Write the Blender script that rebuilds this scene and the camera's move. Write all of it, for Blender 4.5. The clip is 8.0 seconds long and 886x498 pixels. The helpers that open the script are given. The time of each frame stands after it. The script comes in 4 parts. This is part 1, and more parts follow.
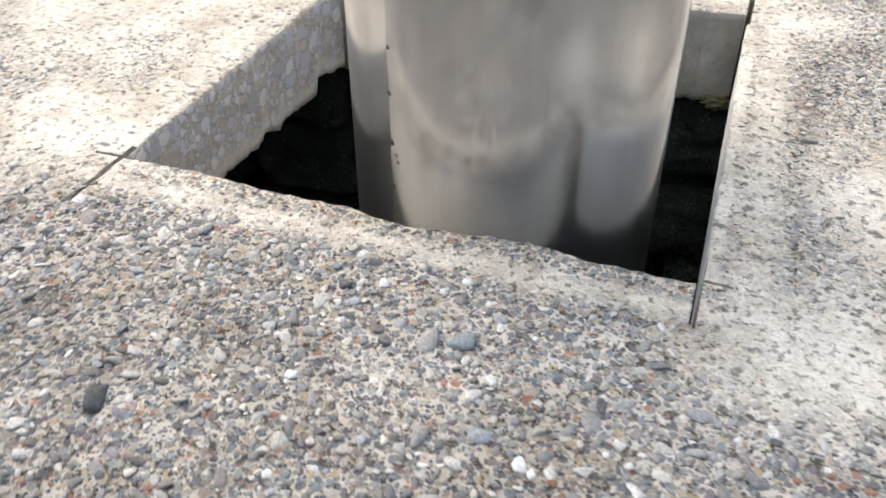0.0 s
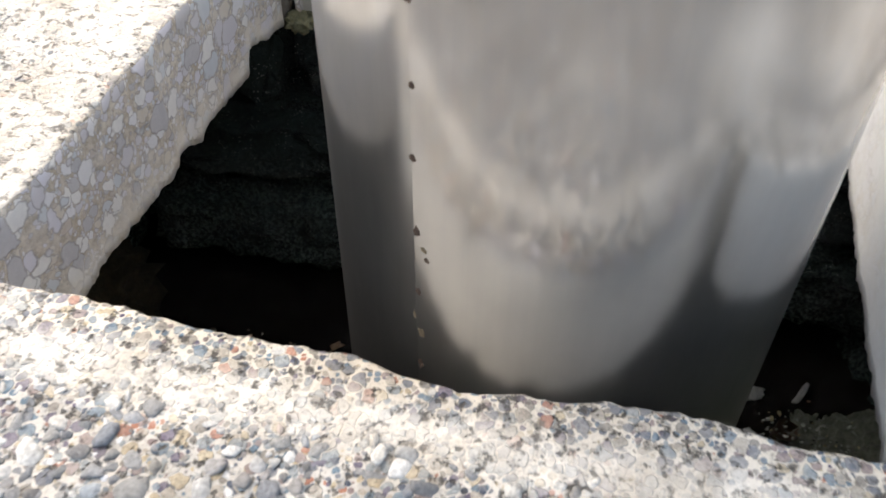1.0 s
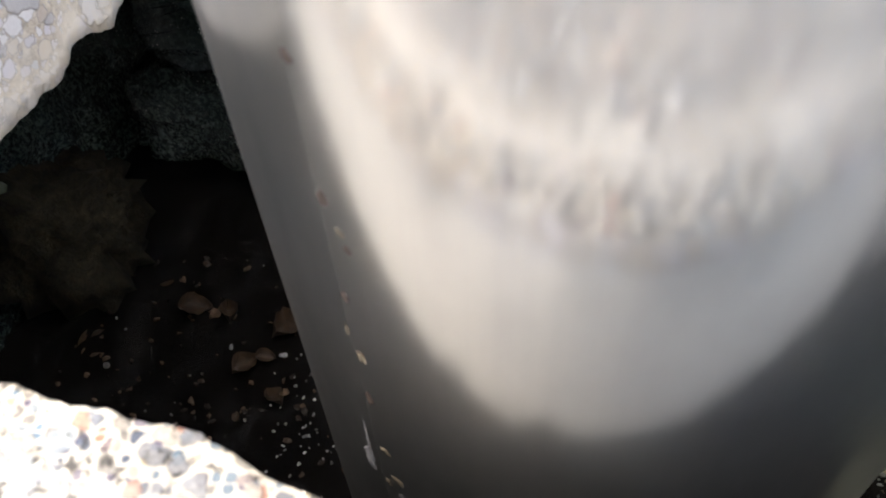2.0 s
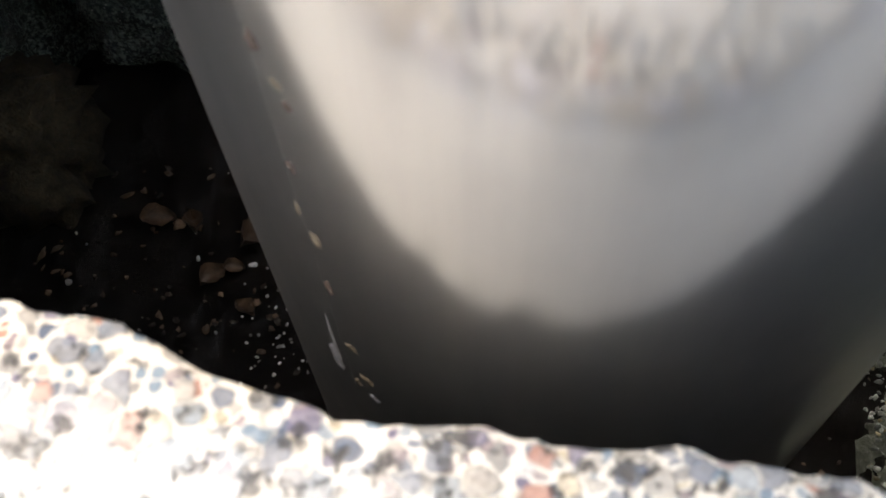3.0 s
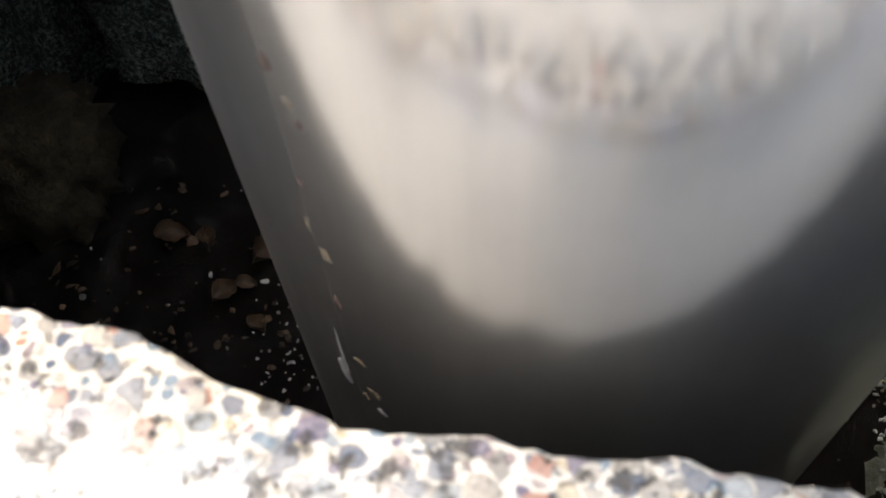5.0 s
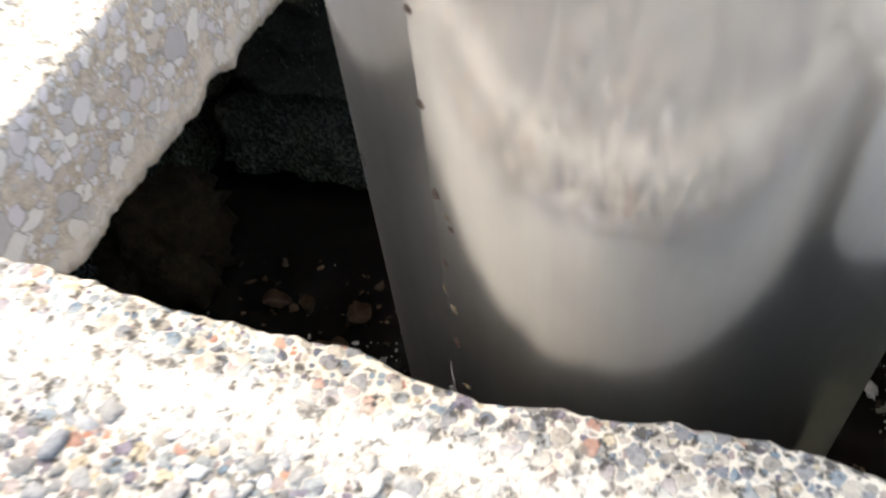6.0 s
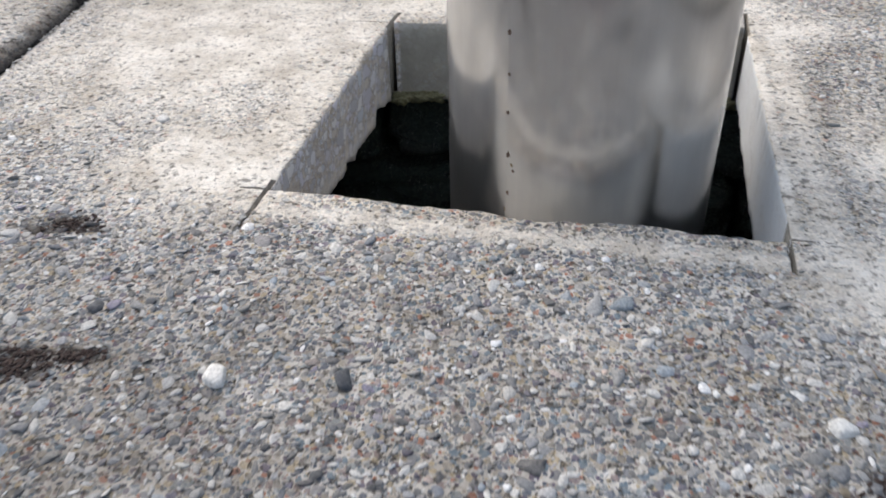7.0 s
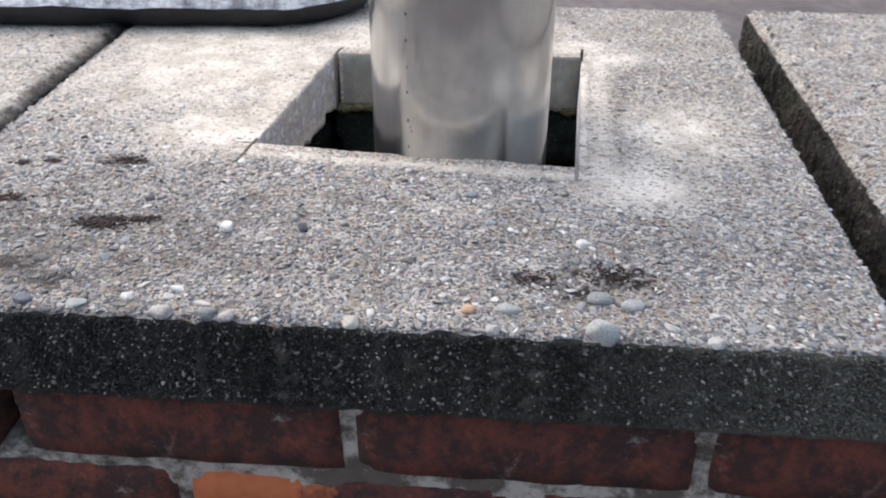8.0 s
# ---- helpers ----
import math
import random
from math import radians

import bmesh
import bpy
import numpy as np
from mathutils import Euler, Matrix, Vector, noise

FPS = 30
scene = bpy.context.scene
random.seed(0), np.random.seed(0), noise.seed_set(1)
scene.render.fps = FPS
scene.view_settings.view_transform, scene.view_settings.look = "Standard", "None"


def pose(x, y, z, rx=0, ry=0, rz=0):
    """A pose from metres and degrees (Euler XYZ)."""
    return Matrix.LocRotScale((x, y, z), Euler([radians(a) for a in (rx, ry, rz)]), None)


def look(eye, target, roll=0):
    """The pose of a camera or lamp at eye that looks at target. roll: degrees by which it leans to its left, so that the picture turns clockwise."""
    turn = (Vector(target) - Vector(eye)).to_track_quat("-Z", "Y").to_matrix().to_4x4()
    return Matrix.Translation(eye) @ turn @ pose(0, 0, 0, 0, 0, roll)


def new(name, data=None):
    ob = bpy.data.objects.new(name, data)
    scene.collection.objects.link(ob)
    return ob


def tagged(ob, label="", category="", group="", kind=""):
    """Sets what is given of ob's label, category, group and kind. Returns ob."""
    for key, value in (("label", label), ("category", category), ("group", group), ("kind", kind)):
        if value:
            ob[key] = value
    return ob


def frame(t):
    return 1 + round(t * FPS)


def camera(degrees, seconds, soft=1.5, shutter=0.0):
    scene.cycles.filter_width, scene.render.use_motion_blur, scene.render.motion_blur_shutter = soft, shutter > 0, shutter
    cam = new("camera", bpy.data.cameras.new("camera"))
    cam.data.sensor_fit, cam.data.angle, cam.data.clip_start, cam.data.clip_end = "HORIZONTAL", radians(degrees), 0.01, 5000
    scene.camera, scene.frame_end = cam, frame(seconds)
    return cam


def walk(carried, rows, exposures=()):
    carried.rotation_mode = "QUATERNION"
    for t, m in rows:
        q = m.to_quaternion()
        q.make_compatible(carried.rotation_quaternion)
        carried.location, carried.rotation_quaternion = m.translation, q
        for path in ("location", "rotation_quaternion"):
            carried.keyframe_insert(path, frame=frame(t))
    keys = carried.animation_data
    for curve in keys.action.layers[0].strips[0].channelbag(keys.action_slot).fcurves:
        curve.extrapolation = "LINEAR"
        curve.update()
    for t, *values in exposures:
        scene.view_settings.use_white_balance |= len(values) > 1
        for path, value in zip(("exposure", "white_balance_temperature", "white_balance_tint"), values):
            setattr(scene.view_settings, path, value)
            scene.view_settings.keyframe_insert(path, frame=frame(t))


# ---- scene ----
cam = camera(52.1, 8.0, soft=1.5, shutter=0.2)
cam.data.dof.use_dof = True
cam.data.dof.focus_distance = 0.30
cam.data.dof.aperture_fstop = 40
PATH = [
    (0, (0.415, -0.049, 0.206), (-0.006, 1.456, -1.042), -0.2),
    (0.5, (0.346, 0.014, 0.184), (0.174, 1.521, -1.12), 2.7),
    (0.9, (0.3407, 0.084, 0.1692), (0.1499, 1.4695, -1.2605), 0.81),
    (1.2, (0.3449, 0.1191, 0.1489), (0.0781, 1.4403, -1.3287), -0.76),
    (2.3, (0.3479, 0.1825, 0.087), (0.013, 1.2831, -1.549), -4.85),
    (2.5, (0.3499, 0.1813, 0.0841), (0.0271, 1.2459, -1.578), -5.41),
    (3.0, (0.3466, 0.1814, 0.08), (0.0828, 1.1994, -1.6212), -4.66),
    (3.5, (0.346, 0.1815, 0.08), (0.0724, 1.2061, -1.6157), -5.12),
    (4.0, (0.3473, 0.1814, 0.0806), (0.0681, 1.2048, -1.6149), -4.97),
    (5.5, (0.3482, 0.1757, 0.0853), (0.0209, 1.2468, -1.5717), -6.24),
    (6.0, (0.351, 0.1388, 0.138), (-0.078, 1.2964, -1.4355), -8.18),
    (6.5, (0.3536, 0.010, 0.205), (-0.028, 1.476, -1.1005), -3.26),
    (6.7, (0.339, -0.0487, 0.217), (0.0393, 1.493, -1.0214), -1.51),
    (7.0, (0.3348, -0.1261, 0.2323), (0.1019, 1.4645, -0.9575), -1.56),
    (7.5, (0.364, -0.258, 0.255), (0.195, 1.4, -0.85), -0.9),
    (8, (0.391, -0.377, 0.279), (0.248, 1.33, -0.753), 0.2),
]
EXPOSURES = [(0, 0.14, 6850, 7), (0.5, 0.12, 6850, 7), (1.0, 0.40, 6800, 8), (1.2, 0.52, 6800, 8), (2.3, 1.5, 6750, 9.5), (2.5, 1.5, 6750, 9.5), (3.0, 1.2, 6850, 9.5), (3.5, 1.22, 6850, 9.5),
             (4.0, 1.22, 6850, 9.5), (5.5, 1.24, 6850, 9.5), (6.0, 0.95, 7000, 8), (6.5, 0.15, 6650, 7.5), (7.0, -0.26, 6400, 8), (7.5, -0.03, 6400, 9), (8.0, -0.03, 6450, 10)]
walk(cam, [(t, look(eye, target, roll)) for t, eye, target, roll in PATH], EXPOSURES)

# ---------- light ----------
world = bpy.data.worlds.new("overcast_sky")
scene.world = world
world.use_nodes = True
wt = world.node_tree
sky = wt.nodes.new("ShaderNodeTexSky")
sky.sky_type = "NISHITA"
sky.sun_disc = False
sky.sun_elevation = radians(52)
sky.sun_rotation = radians(-47)
sky.air_density, sky.dust_density, sky.ozone_density = 1.0, 4.0, 1.0
back = wt.nodes["Background"]
wt.links.new(sky.outputs[0], back.inputs[0])
back.inputs[1].default_value = 0.22

sun_data = bpy.data.lights.new("sun", "SUN")
sun_data.energy = 2.2
sun_data.angle = radians(140)
sun_data.color = (1.0, 0.96, 0.9)
sun = new("sun", sun_data)
sun.matrix_world = look((-1.0, 1.5, 2.2), (0.3, 0.3, 0.0))

# ---------- helpers ----------
def part(name, bm, material, parent=None, label="", smooth=True):
    me = bpy.data.meshes.new(name)
    bm.to_mesh(me)
    bm.free()
    return finish(name, me, material, parent, label, smooth)


def finish(name, me, material, parent=None, label="", smooth=True):
    if material:
        me.materials.append(material)
    if smooth:
        me.polygons.foreach_set("use_smooth", [True] * len(me.polygons))
    ob = new(name, me)
    if parent:
        ob.parent = parent
    if label:
        tagged(ob, label)
    return ob


def hollow(name, label, category, at=(0, 0, 0), kind="", group=""):
    ob = new(name)
    ob.location = at
    ob.empty_display_size = 0.02
    return tagged(ob, label, category, group, kind)


def nz(x, y, z=0.0):
    return noise.noise(Vector((x, y, z)))


class Nodes:
    """A small builder of node materials."""

    def __init__(self, name):
        self.mat = bpy.data.materials.new(name)
        self.mat.use_nodes = True
        self.t = self.mat.node_tree
        self.bsdf = self.t.nodes["Principled BSDF"]
        self.coord = self.t.nodes.new("ShaderNodeTexCoord").outputs["Object"]

    def put(self, socket, value):
        if isinstance(value, bpy.types.NodeSocket):
            self.t.links.new(value, socket)
        elif isinstance(value, (tuple, list)) and len(value) == 3 and socket.type == "RGBA":
            socket.default_value = (*value, 1)
        else:
            socket.default_value = value

    def set(self, **kw):
        for key, value in kw.items():
            self.put(self.bsdf.inputs[key.replace("_", " ")], value)
        return self

    def noise(self, scale, detail=4.0, rough=0.6, coord=None, out="Fac"):
        n = self.t.nodes.new("ShaderNodeTexNoise")
        n.inputs["Scale"].default_value = scale
        n.inputs["Detail"].default_value = detail
        n.inputs["Roughness"].default_value = rough
        self.t.links.new(coord or self.coord, n.inputs["Vector"])
        return n.outputs[out]

    def voronoi(self, scale, out="Distance", feature="F1", coord=None, rand=1.0):
        n = self.t.nodes.new("ShaderNodeTexVoronoi")
        n.feature = feature
        n.inputs["Scale"].default_value = scale
        n.inputs["Randomness"].default_value = rand
        self.t.links.new(coord or self.coord, n.inputs["Vector"])
        return n.outputs[out]

    def ramp(self, fac, stops, constant=False):
        n = self.t.nodes.new("ShaderNodeValToRGB")
        r = n.color_ramp
        r.interpolation = "CONSTANT" if constant else "LINEAR"
        while len(r.elements) < len(stops):
            r.elements.new(0.5)
        for e, (p, c) in zip(r.elements, stops):
            e.position = p
            e.color = (c, c, c, 1) if isinstance(c, (int, float)) else (*c, 1)
        self.put(n.inputs[0], fac)
        return n.outputs[0]

    def mix(self, fac, a, b, kind="MIX"):
        n = self.t.nodes.new("ShaderNodeMix")
        n.data_type, n.blend_type = "RGBA", kind
        self.put(n.inputs[0], fac)
        self.put(n.inputs[6], a)
        self.put(n.inputs[7], b)
        return n.outputs[2]

    def math(self, op, a, b=0.0):
        n = self.t.nodes.new("ShaderNodeMath")
        n.operation = op
        self.put(n.inputs[0], a)
        self.put(n.inputs[1], b)
        return n.outputs[0]

    def attr(self, name, out="Fac"):
        n = self.t.nodes.new("ShaderNodeAttribute")
        n.attribute_name = name
        return n.outputs[out]

    def sep(self, vector):
        n = self.t.nodes.new("ShaderNodeSeparateXYZ")
        self.t.links.new(vector, n.inputs[0])
        return n.outputs

    def warp(self, scale, amount):
        n = self.t.nodes.new("ShaderNodeVectorMath")
        n.operation = "MULTIPLY_ADD"
        self.t.links.new(self.noise(scale, 2, out="Color"), n.inputs[0])
        n.inputs[1].default_value = (amount, amount, amount)
        self.t.links.new(self.coord, n.inputs[2])
        return n.outputs[0]

    def stretch(self, x, y, z):
        n = self.t.nodes.new("ShaderNodeVectorMath")
        n.operation = "MULTIPLY"
        self.t.links.new(self.coord, n.inputs[0])
        n.inputs[1].default_value = (x, y, z)
        return n.outputs[0]

    def bump(self, height, strength=0.5, distance=0.001, normal=None):
        n = self.t.nodes.new("ShaderNodeBump")
        n.inputs["Strength"].default_value = strength
        n.inputs["Distance"].default_value = distance
        self.put(n.inputs["Height"], height)
        if normal:
            self.t.links.new(normal, n.inputs["Normal"])
        return n.outputs[0]


STONES = [(0.0, (0.225, 0.225, 0.225)), (0.13, (0.37, 0.355, 0.33)), (0.25, (0.15, 0.157, 0.17)), (0.36, (0.46, 0.44, 0.40)),
          (0.48, (0.28, 0.27, 0.25)), (0.58, (0.25, 0.275, 0.29)), (0.67, (0.42, 0.39, 0.34)), (0.75, (0.26, 0.24, 0.225)),
          (0.82, (0.58, 0.56, 0.52)), (0.89, (0.20, 0.18, 0.22)), (0.97, (0.42, 0.32, 0.26))]
SAWN = [(0.0, (0.21, 0.22, 0.24)), (0.12, (0.43, 0.39, 0.33)), (0.24, (0.11, 0.13, 0.17)), (0.36, (0.30, 0.33, 0.34)), (0.48, (0.27, 0.25, 0.22)),
        (0.58, (0.17, 0.23, 0.28)), (0.68, (0.50, 0.42, 0.29)), (0.77, (0.30, 0.24, 0.23)), (0.85, (0.15, 0.13, 0.18)), (0.91, (0.40, 0.19, 0.13)), (0.95, (0.58, 0.56, 0.52))]
CUT_STONES = [(0.0, (0.56, 0.54, 0.57)), (0.17, (0.70, 0.69, 0.70)), (0.30, (0.60, 0.54, 0.45)), (0.42, (0.63, 0.61, 0.66)), (0.56, (0.44, 0.43, 0.44)),
              (0.66, (0.74, 0.72, 0.69)), (0.80, (0.50, 0.43, 0.36)), (0.90, (0.54, 0.57, 0.60))]



# ---------- materials ----------
def flush_aggregate(n, scale, matrix, keep=0.42, blend=0.0, spread=0.30):
    """Cut stones lying flush in a cement matrix: colour and a mask of the stones."""
    w = n.warp(scale * 1.1, 0.45 / scale)
    cell = n.voronoi(scale, "Color", coord=w)
    dist = n.voronoi(scale, "Distance", coord=w)
    gap = n.voronoi(scale, "Distance", "DISTANCE_TO_EDGE", coord=w)
    pick = n.sep(cell)
    tone = n.ramp(pick[0], SAWN, True)
    tone = n.mix(1.0, tone, n.ramp(n.noise(scale * 5, 4, 0.7), [(0.3, 0.62), (0.7, 1.12)]), "MULTIPLY")
    if blend:
        tone = n.mix(blend, tone, matrix)
    size = n.math("MULTIPLY_ADD", pick[1], spread)
    n.t.nodes[-1].inputs[2].default_value = keep - 0.24
    mask = n.ramp(n.math("SUBTRACT", size, dist), [(0.0, 0.0), (0.05, 1.0)])
    mask = n.math("MULTIPLY", mask, n.ramp(gap, [(0.02, 0.0), (0.07, 1.0)]))
    return n.mix(mask, matrix, tone), mask, w


def make_slab_top():
    n = Nodes("exposed_aggregate_top")
    dust, pale, soil = n.attr("dust"), n.attr("pale"), n.attr("soil")
    fine = n.noise(1100, 3)
    mid = n.noise(70, 5)
    cement = n.mix(n.ramp(mid, [(0.3, 0), (0.7, 1)]), (0.37, 0.355, 0.33), (0.66, 0.635, 0.59))
    cream = n.mix(n.noise(150, 6, 0.7), (0.52, 0.46, 0.37), (0.74, 0.69, 0.60))
    cement = n.mix(pale, cement, cream)
    small, mask2, _ = flush_aggregate(n, 560, cement, 0.60)
    col, mask, w = flush_aggregate(n, 310, small, 0.56, 0.14, 0.42)
    amount = n.math("MULTIPLY", dust, n.ramp(n.noise(230, 5, 0.7), [(0.30, 0.65), (0.46, 1.0)]))
    col = n.mix(amount, col, n.mix(n.noise(120, 6, 0.7), (0.66, 0.60, 0.51), (0.88, 0.85, 0.79)))
    pits = n.math("MULTIPLY", n.ramp(n.noise(270, 4, 0.7), [(0.55, 0), (0.63, 1)]), n.ramp(dust, [(0.3, 0.95), (0.9, 0.55)]))
    col = n.mix(pits, col, (0.085, 0.078, 0.07))
    col = n.mix(n.math("MULTIPLY", n.ramp(fine, [(0.55, 0), (0.72, 1)]), 0.35), col, (0.10, 0.095, 0.09))
    speck = n.math("MULTIPLY", n.ramp(n.voronoi(130, coord=n.warp(300, 0.004)), [(0.13, 0.85), (0.22, 0.0)]), n.ramp(n.noise(34, 4), [(0.46, 0), (0.58, 1)]))
    col = n.mix(speck, col, (0.10, 0.09, 0.08))
    col = n.mix(1.0, col, n.ramp(n.noise(24, 6, 0.75), [(0.34, (0.72, 0.69, 0.65)), (0.58, (1.08, 1.08, 1.08))]), "MULTIPLY")
    blots = n.math("MULTIPLY", n.ramp(n.noise(105, 5, 0.65), [(0.60, 0.0), (0.66, 0.8)]), n.ramp(n.math("MAXIMUM", dust, pale), [(0.3, 0.0), (0.6, 1.0)]))
    col = n.mix(blots, col, (0.15, 0.14, 0.125))
    col = n.mix(soil, col, n.mix(n.noise(400), (0.010, 0.008, 0.007), (0.040, 0.030, 0.025)))
    h = n.mix(0.5, n.noise(700, 4), n.mix(0.5, n.noise(220, 5), mask))
    h = n.mix(0.35, h, n.math("SUBTRACT", 1.0, pits))
    n.set(Base_Color=col, Roughness=0.9, Specular_IOR_Level=0.3, Normal=n.bump(h, 1.0, 0.0016))
    return n.mat


def make_slab_cut():
    n = Nodes("sawn_aggregate_face")
    base = n.mix(n.ramp(n.noise(420, 5, 0.7), [(0.36, 0), (0.64, 1)]), (0.36, 0.31, 0.25), (0.68, 0.62, 0.53))
    base = n.mix(n.ramp(n.noise(36, 4), [(0.42, 0), (0.66, 0.6)]), base, (0.40, 0.33, 0.25))

    def sawn_stones(under, scale, least, most):
        w = n.warp(scale * 1.3, 0.75 / scale)
        pick = n.sep(n.voronoi(scale, "Color", coord=w))
        size = n.math("MULTIPLY_ADD", pick[1], most - least)
        n.t.nodes[-1].inputs[2].default_value = least
        room = n.math("MINIMUM", n.math("SUBTRACT", size, n.voronoi(scale, coord=w)), n.math("MULTIPLY", n.voronoi(scale, feature="DISTANCE_TO_EDGE", coord=w), 1.4))
        tone = n.mix(n.ramp(n.noise(scale * 4, 4, 0.7), [(0.35, 0.0), (0.7, 0.4)]), n.ramp(pick[0], CUT_STONES, True), (0.56, 0.54, 0.55))
        rim = n.mix(n.ramp(room, [(0.02, 1.0), (0.09, 0.0)]), tone, (0.27, 0.25, 0.24))
        mask = n.ramp(room, [(0.0, 0.0), (0.035, 1.0)])
        return n.mix(mask, under, rim), mask

    fine, _ = sawn_stones(base, 430, 0.25, 0.70)
    mid, _ = sawn_stones(fine, 200, 0.15, 0.75)
    col, mask = sawn_stones(mid, 105, 0.10, 0.75)
    film = n.mix(n.noise(45, 4), (0.58, 0.56, 0.54), (0.76, 0.74, 0.71))
    col = n.mix(n.ramp(n.noise(60, 5), [(0.52, 0.0), (0.72, 0.35)]), col, film)
    col = n.mix(n.math("MULTIPLY", n.attr("fresh"), n.ramp(n.noise(160, 5, 0.7), [(0.35, 0.3), (0.6, 0.95)])), col, n.mix(n.noise(200, 5), (0.62, 0.56, 0.47), (0.82, 0.77, 0.68)))
    # Right face: pale cement smear. Front face: whitened to brighten its reflection in the pipe.
    smear_lift = n.attr("smear_lift")
    col = n.mix(n.math("MULTIPLY", smear_lift, n.ramp(n.noise(48, 5, 0.7), [(0.30, 0.72), (0.5, 1.0)])), col, n.mix(n.ramp(smear_lift, [(0.93, 1.0), (0.97, 0.0)]), n.mix(n.noise(60, 4), (0.74, 0.72, 0.675), (0.86, 0.835, 0.785)), n.mix(n.noise(30, 4), (0.74, 0.755, 0.765), (0.87, 0.88, 0.88))))
    # the back sawn face is mixed towards a darker olive grey, in patches
    back_tone = n.math("MULTIPLY", n.attr("back_tone"), n.ramp(n.noise(55, 5, 0.7), [(0.25, 0.55), (0.6, 1.0)]))
    col = n.mix(back_tone, col, n.mix(n.noise(90, 4), (0.22, 0.21, 0.175), (0.40, 0.39, 0.345)))
    rough = n.mix(0.5, n.noise(420, 5), mask)
    h = n.mix(smear_lift, rough, n.mix(0.25, n.noise(70, 4), n.noise(500, 4)))
    n.set(Base_Color=col, Roughness=0.7, Normal=n.bump(h, 0.4, 0.0012))
    return n.mat


def make_slab_side():
    n = Nodes("algae_blackened_slab_edge")
    along = n.sep(n.coord)[0]
    a = n.mix(n.ramp(n.noise(34, 6, 0.7), [(0.35, 0), (0.65, 1)]), (0.008, 0.008, 0.008), (0.045, 0.042, 0.037))
    worn = n.math("MULTIPLY", n.ramp(n.math("ADD", along, n.math("MULTIPLY", n.noise(16, 4), 0.3)), [(0.52, 0.0), (0.70, 1.0)]), n.ramp(n.noise(70, 5, 0.7), [(0.35, 0.3), (0.6, 1.0)]))
    worn = n.math("MULTIPLY", worn, n.ramp(along, [(0.612, 1.0), (0.62, 0.0)]))
    a = n.mix(worn, a, (0.16, 0.157, 0.125))
    green = n.mix(n.ramp(n.noise(14, 4), [(0.52, 0), (0.72, 0.6)]), a, (0.050, 0.062, 0.032))
    speck = n.ramp(n.voronoi(230, coord=n.warp(300, 0.003)), [(0.10, 1), (0.34, 0)])
    few = n.math("MULTIPLY", speck, n.ramp(n.noise(55, 4, 0.7), [(0.46, 0), (0.62, 0.9)]))
    green = n.mix(n.ramp(n.noise(18, 5, 0.7), [(0.5, 0), (0.68, 0.8)]), green, (0.085, 0.072, 0.060))
    col = n.mix(few, green, (0.28, 0.265, 0.24))
    h = n.mix(0.5, n.noise(300, 5), n.voronoi(240))
    n.set(Base_Color=col, Roughness=0.85, Normal=n.bump(h, 1.0, 0.003))
    return n.mat


def make_pebbles():
    n = Nodes("washed_pebbles")
    col = n.attr("tint", "Color")
    var = n.ramp(n.noise(900, 4), [(0.3, 0.68), (0.7, 1.2)])
    col = n.mix(1.0, col, var, "MULTIPLY")
    film = n.math("MULTIPLY", n.ramp(n.noise(380, 5, 0.7), [(0.50, 0.0), (0.62, 0.75)]), n.ramp(n.noise(40, 3), [(0.35, 0.3), (0.65, 1.0)]))
    grey = n.mix(0.45, col, (0.36, 0.34, 0.30))
    col = n.mix(film, col, grey)
    crumbs = n.ramp(n.noise(620, 4, 0.7), [(0.60, 0.0), (0.70, 0.7)])
    col = n.mix(1.0, col, n.ramp(crumbs, [(0.0, 1.0), (1.0, 0.45)]), "MULTIPLY")
    n.set(Base_Color=col, Roughness=n.ramp(n.noise(200), [(0.3, 0.55), (0.7, 0.9)]),
          Specular_IOR_Level=0.35, Normal=n.bump(n.noise(1100, 5, 0.7), 0.6, 0.0009))
    return n.mat


def make_steel():
    n = Nodes("dull_stainless_sheet")
    st = n.stretch(60, 60, 1.5)
    streak = n.noise(3.0, 5, 0.6, st)
    cloud = n.noise(14, 4)
    smear_lift = n.noise(1.0, 4, 0.6, n.stretch(40, 40, 18))
    col = n.mix(cloud, (0.53, 0.525, 0.515), (0.63, 0.625, 0.61))
    col = n.mix(n.ramp(streak, [(0.35, 0), (0.7, 0.5)]), col, (0.50, 0.50, 0.505))
    rough = n.ramp(n.mix(0.5, streak, smear_lift), [(0.3, 0.115), (0.7, 0.15)])
    relief = n.bump(streak, 0.005, 0.0015)
    n.set(Base_Color=col, Metallic=1.0, Roughness=rough, Normal=relief)
    haze = n.t.nodes.new("ShaderNodeBsdfPrincipled")
    for key, value in (("Base Color", col), ("Metallic", 0.9), ("Roughness", 0.35), ("Normal", relief)):
        n.put(haze.inputs[key], value)
    both = n.t.nodes.new("ShaderNodeMixShader")
    n.put(both.inputs[0], n.ramp(n.mix(0.5, cloud, smear_lift), [(0.3, 0.26), (0.7, 0.36)]))
    n.t.links.new(n.bsdf.outputs[0], both.inputs[1])
    n.t.links.new(haze.outputs[0], both.inputs[2])
    n.t.links.new(both.outputs[0], n.t.nodes["Material Output"].inputs["Surface"])
    return n.mat


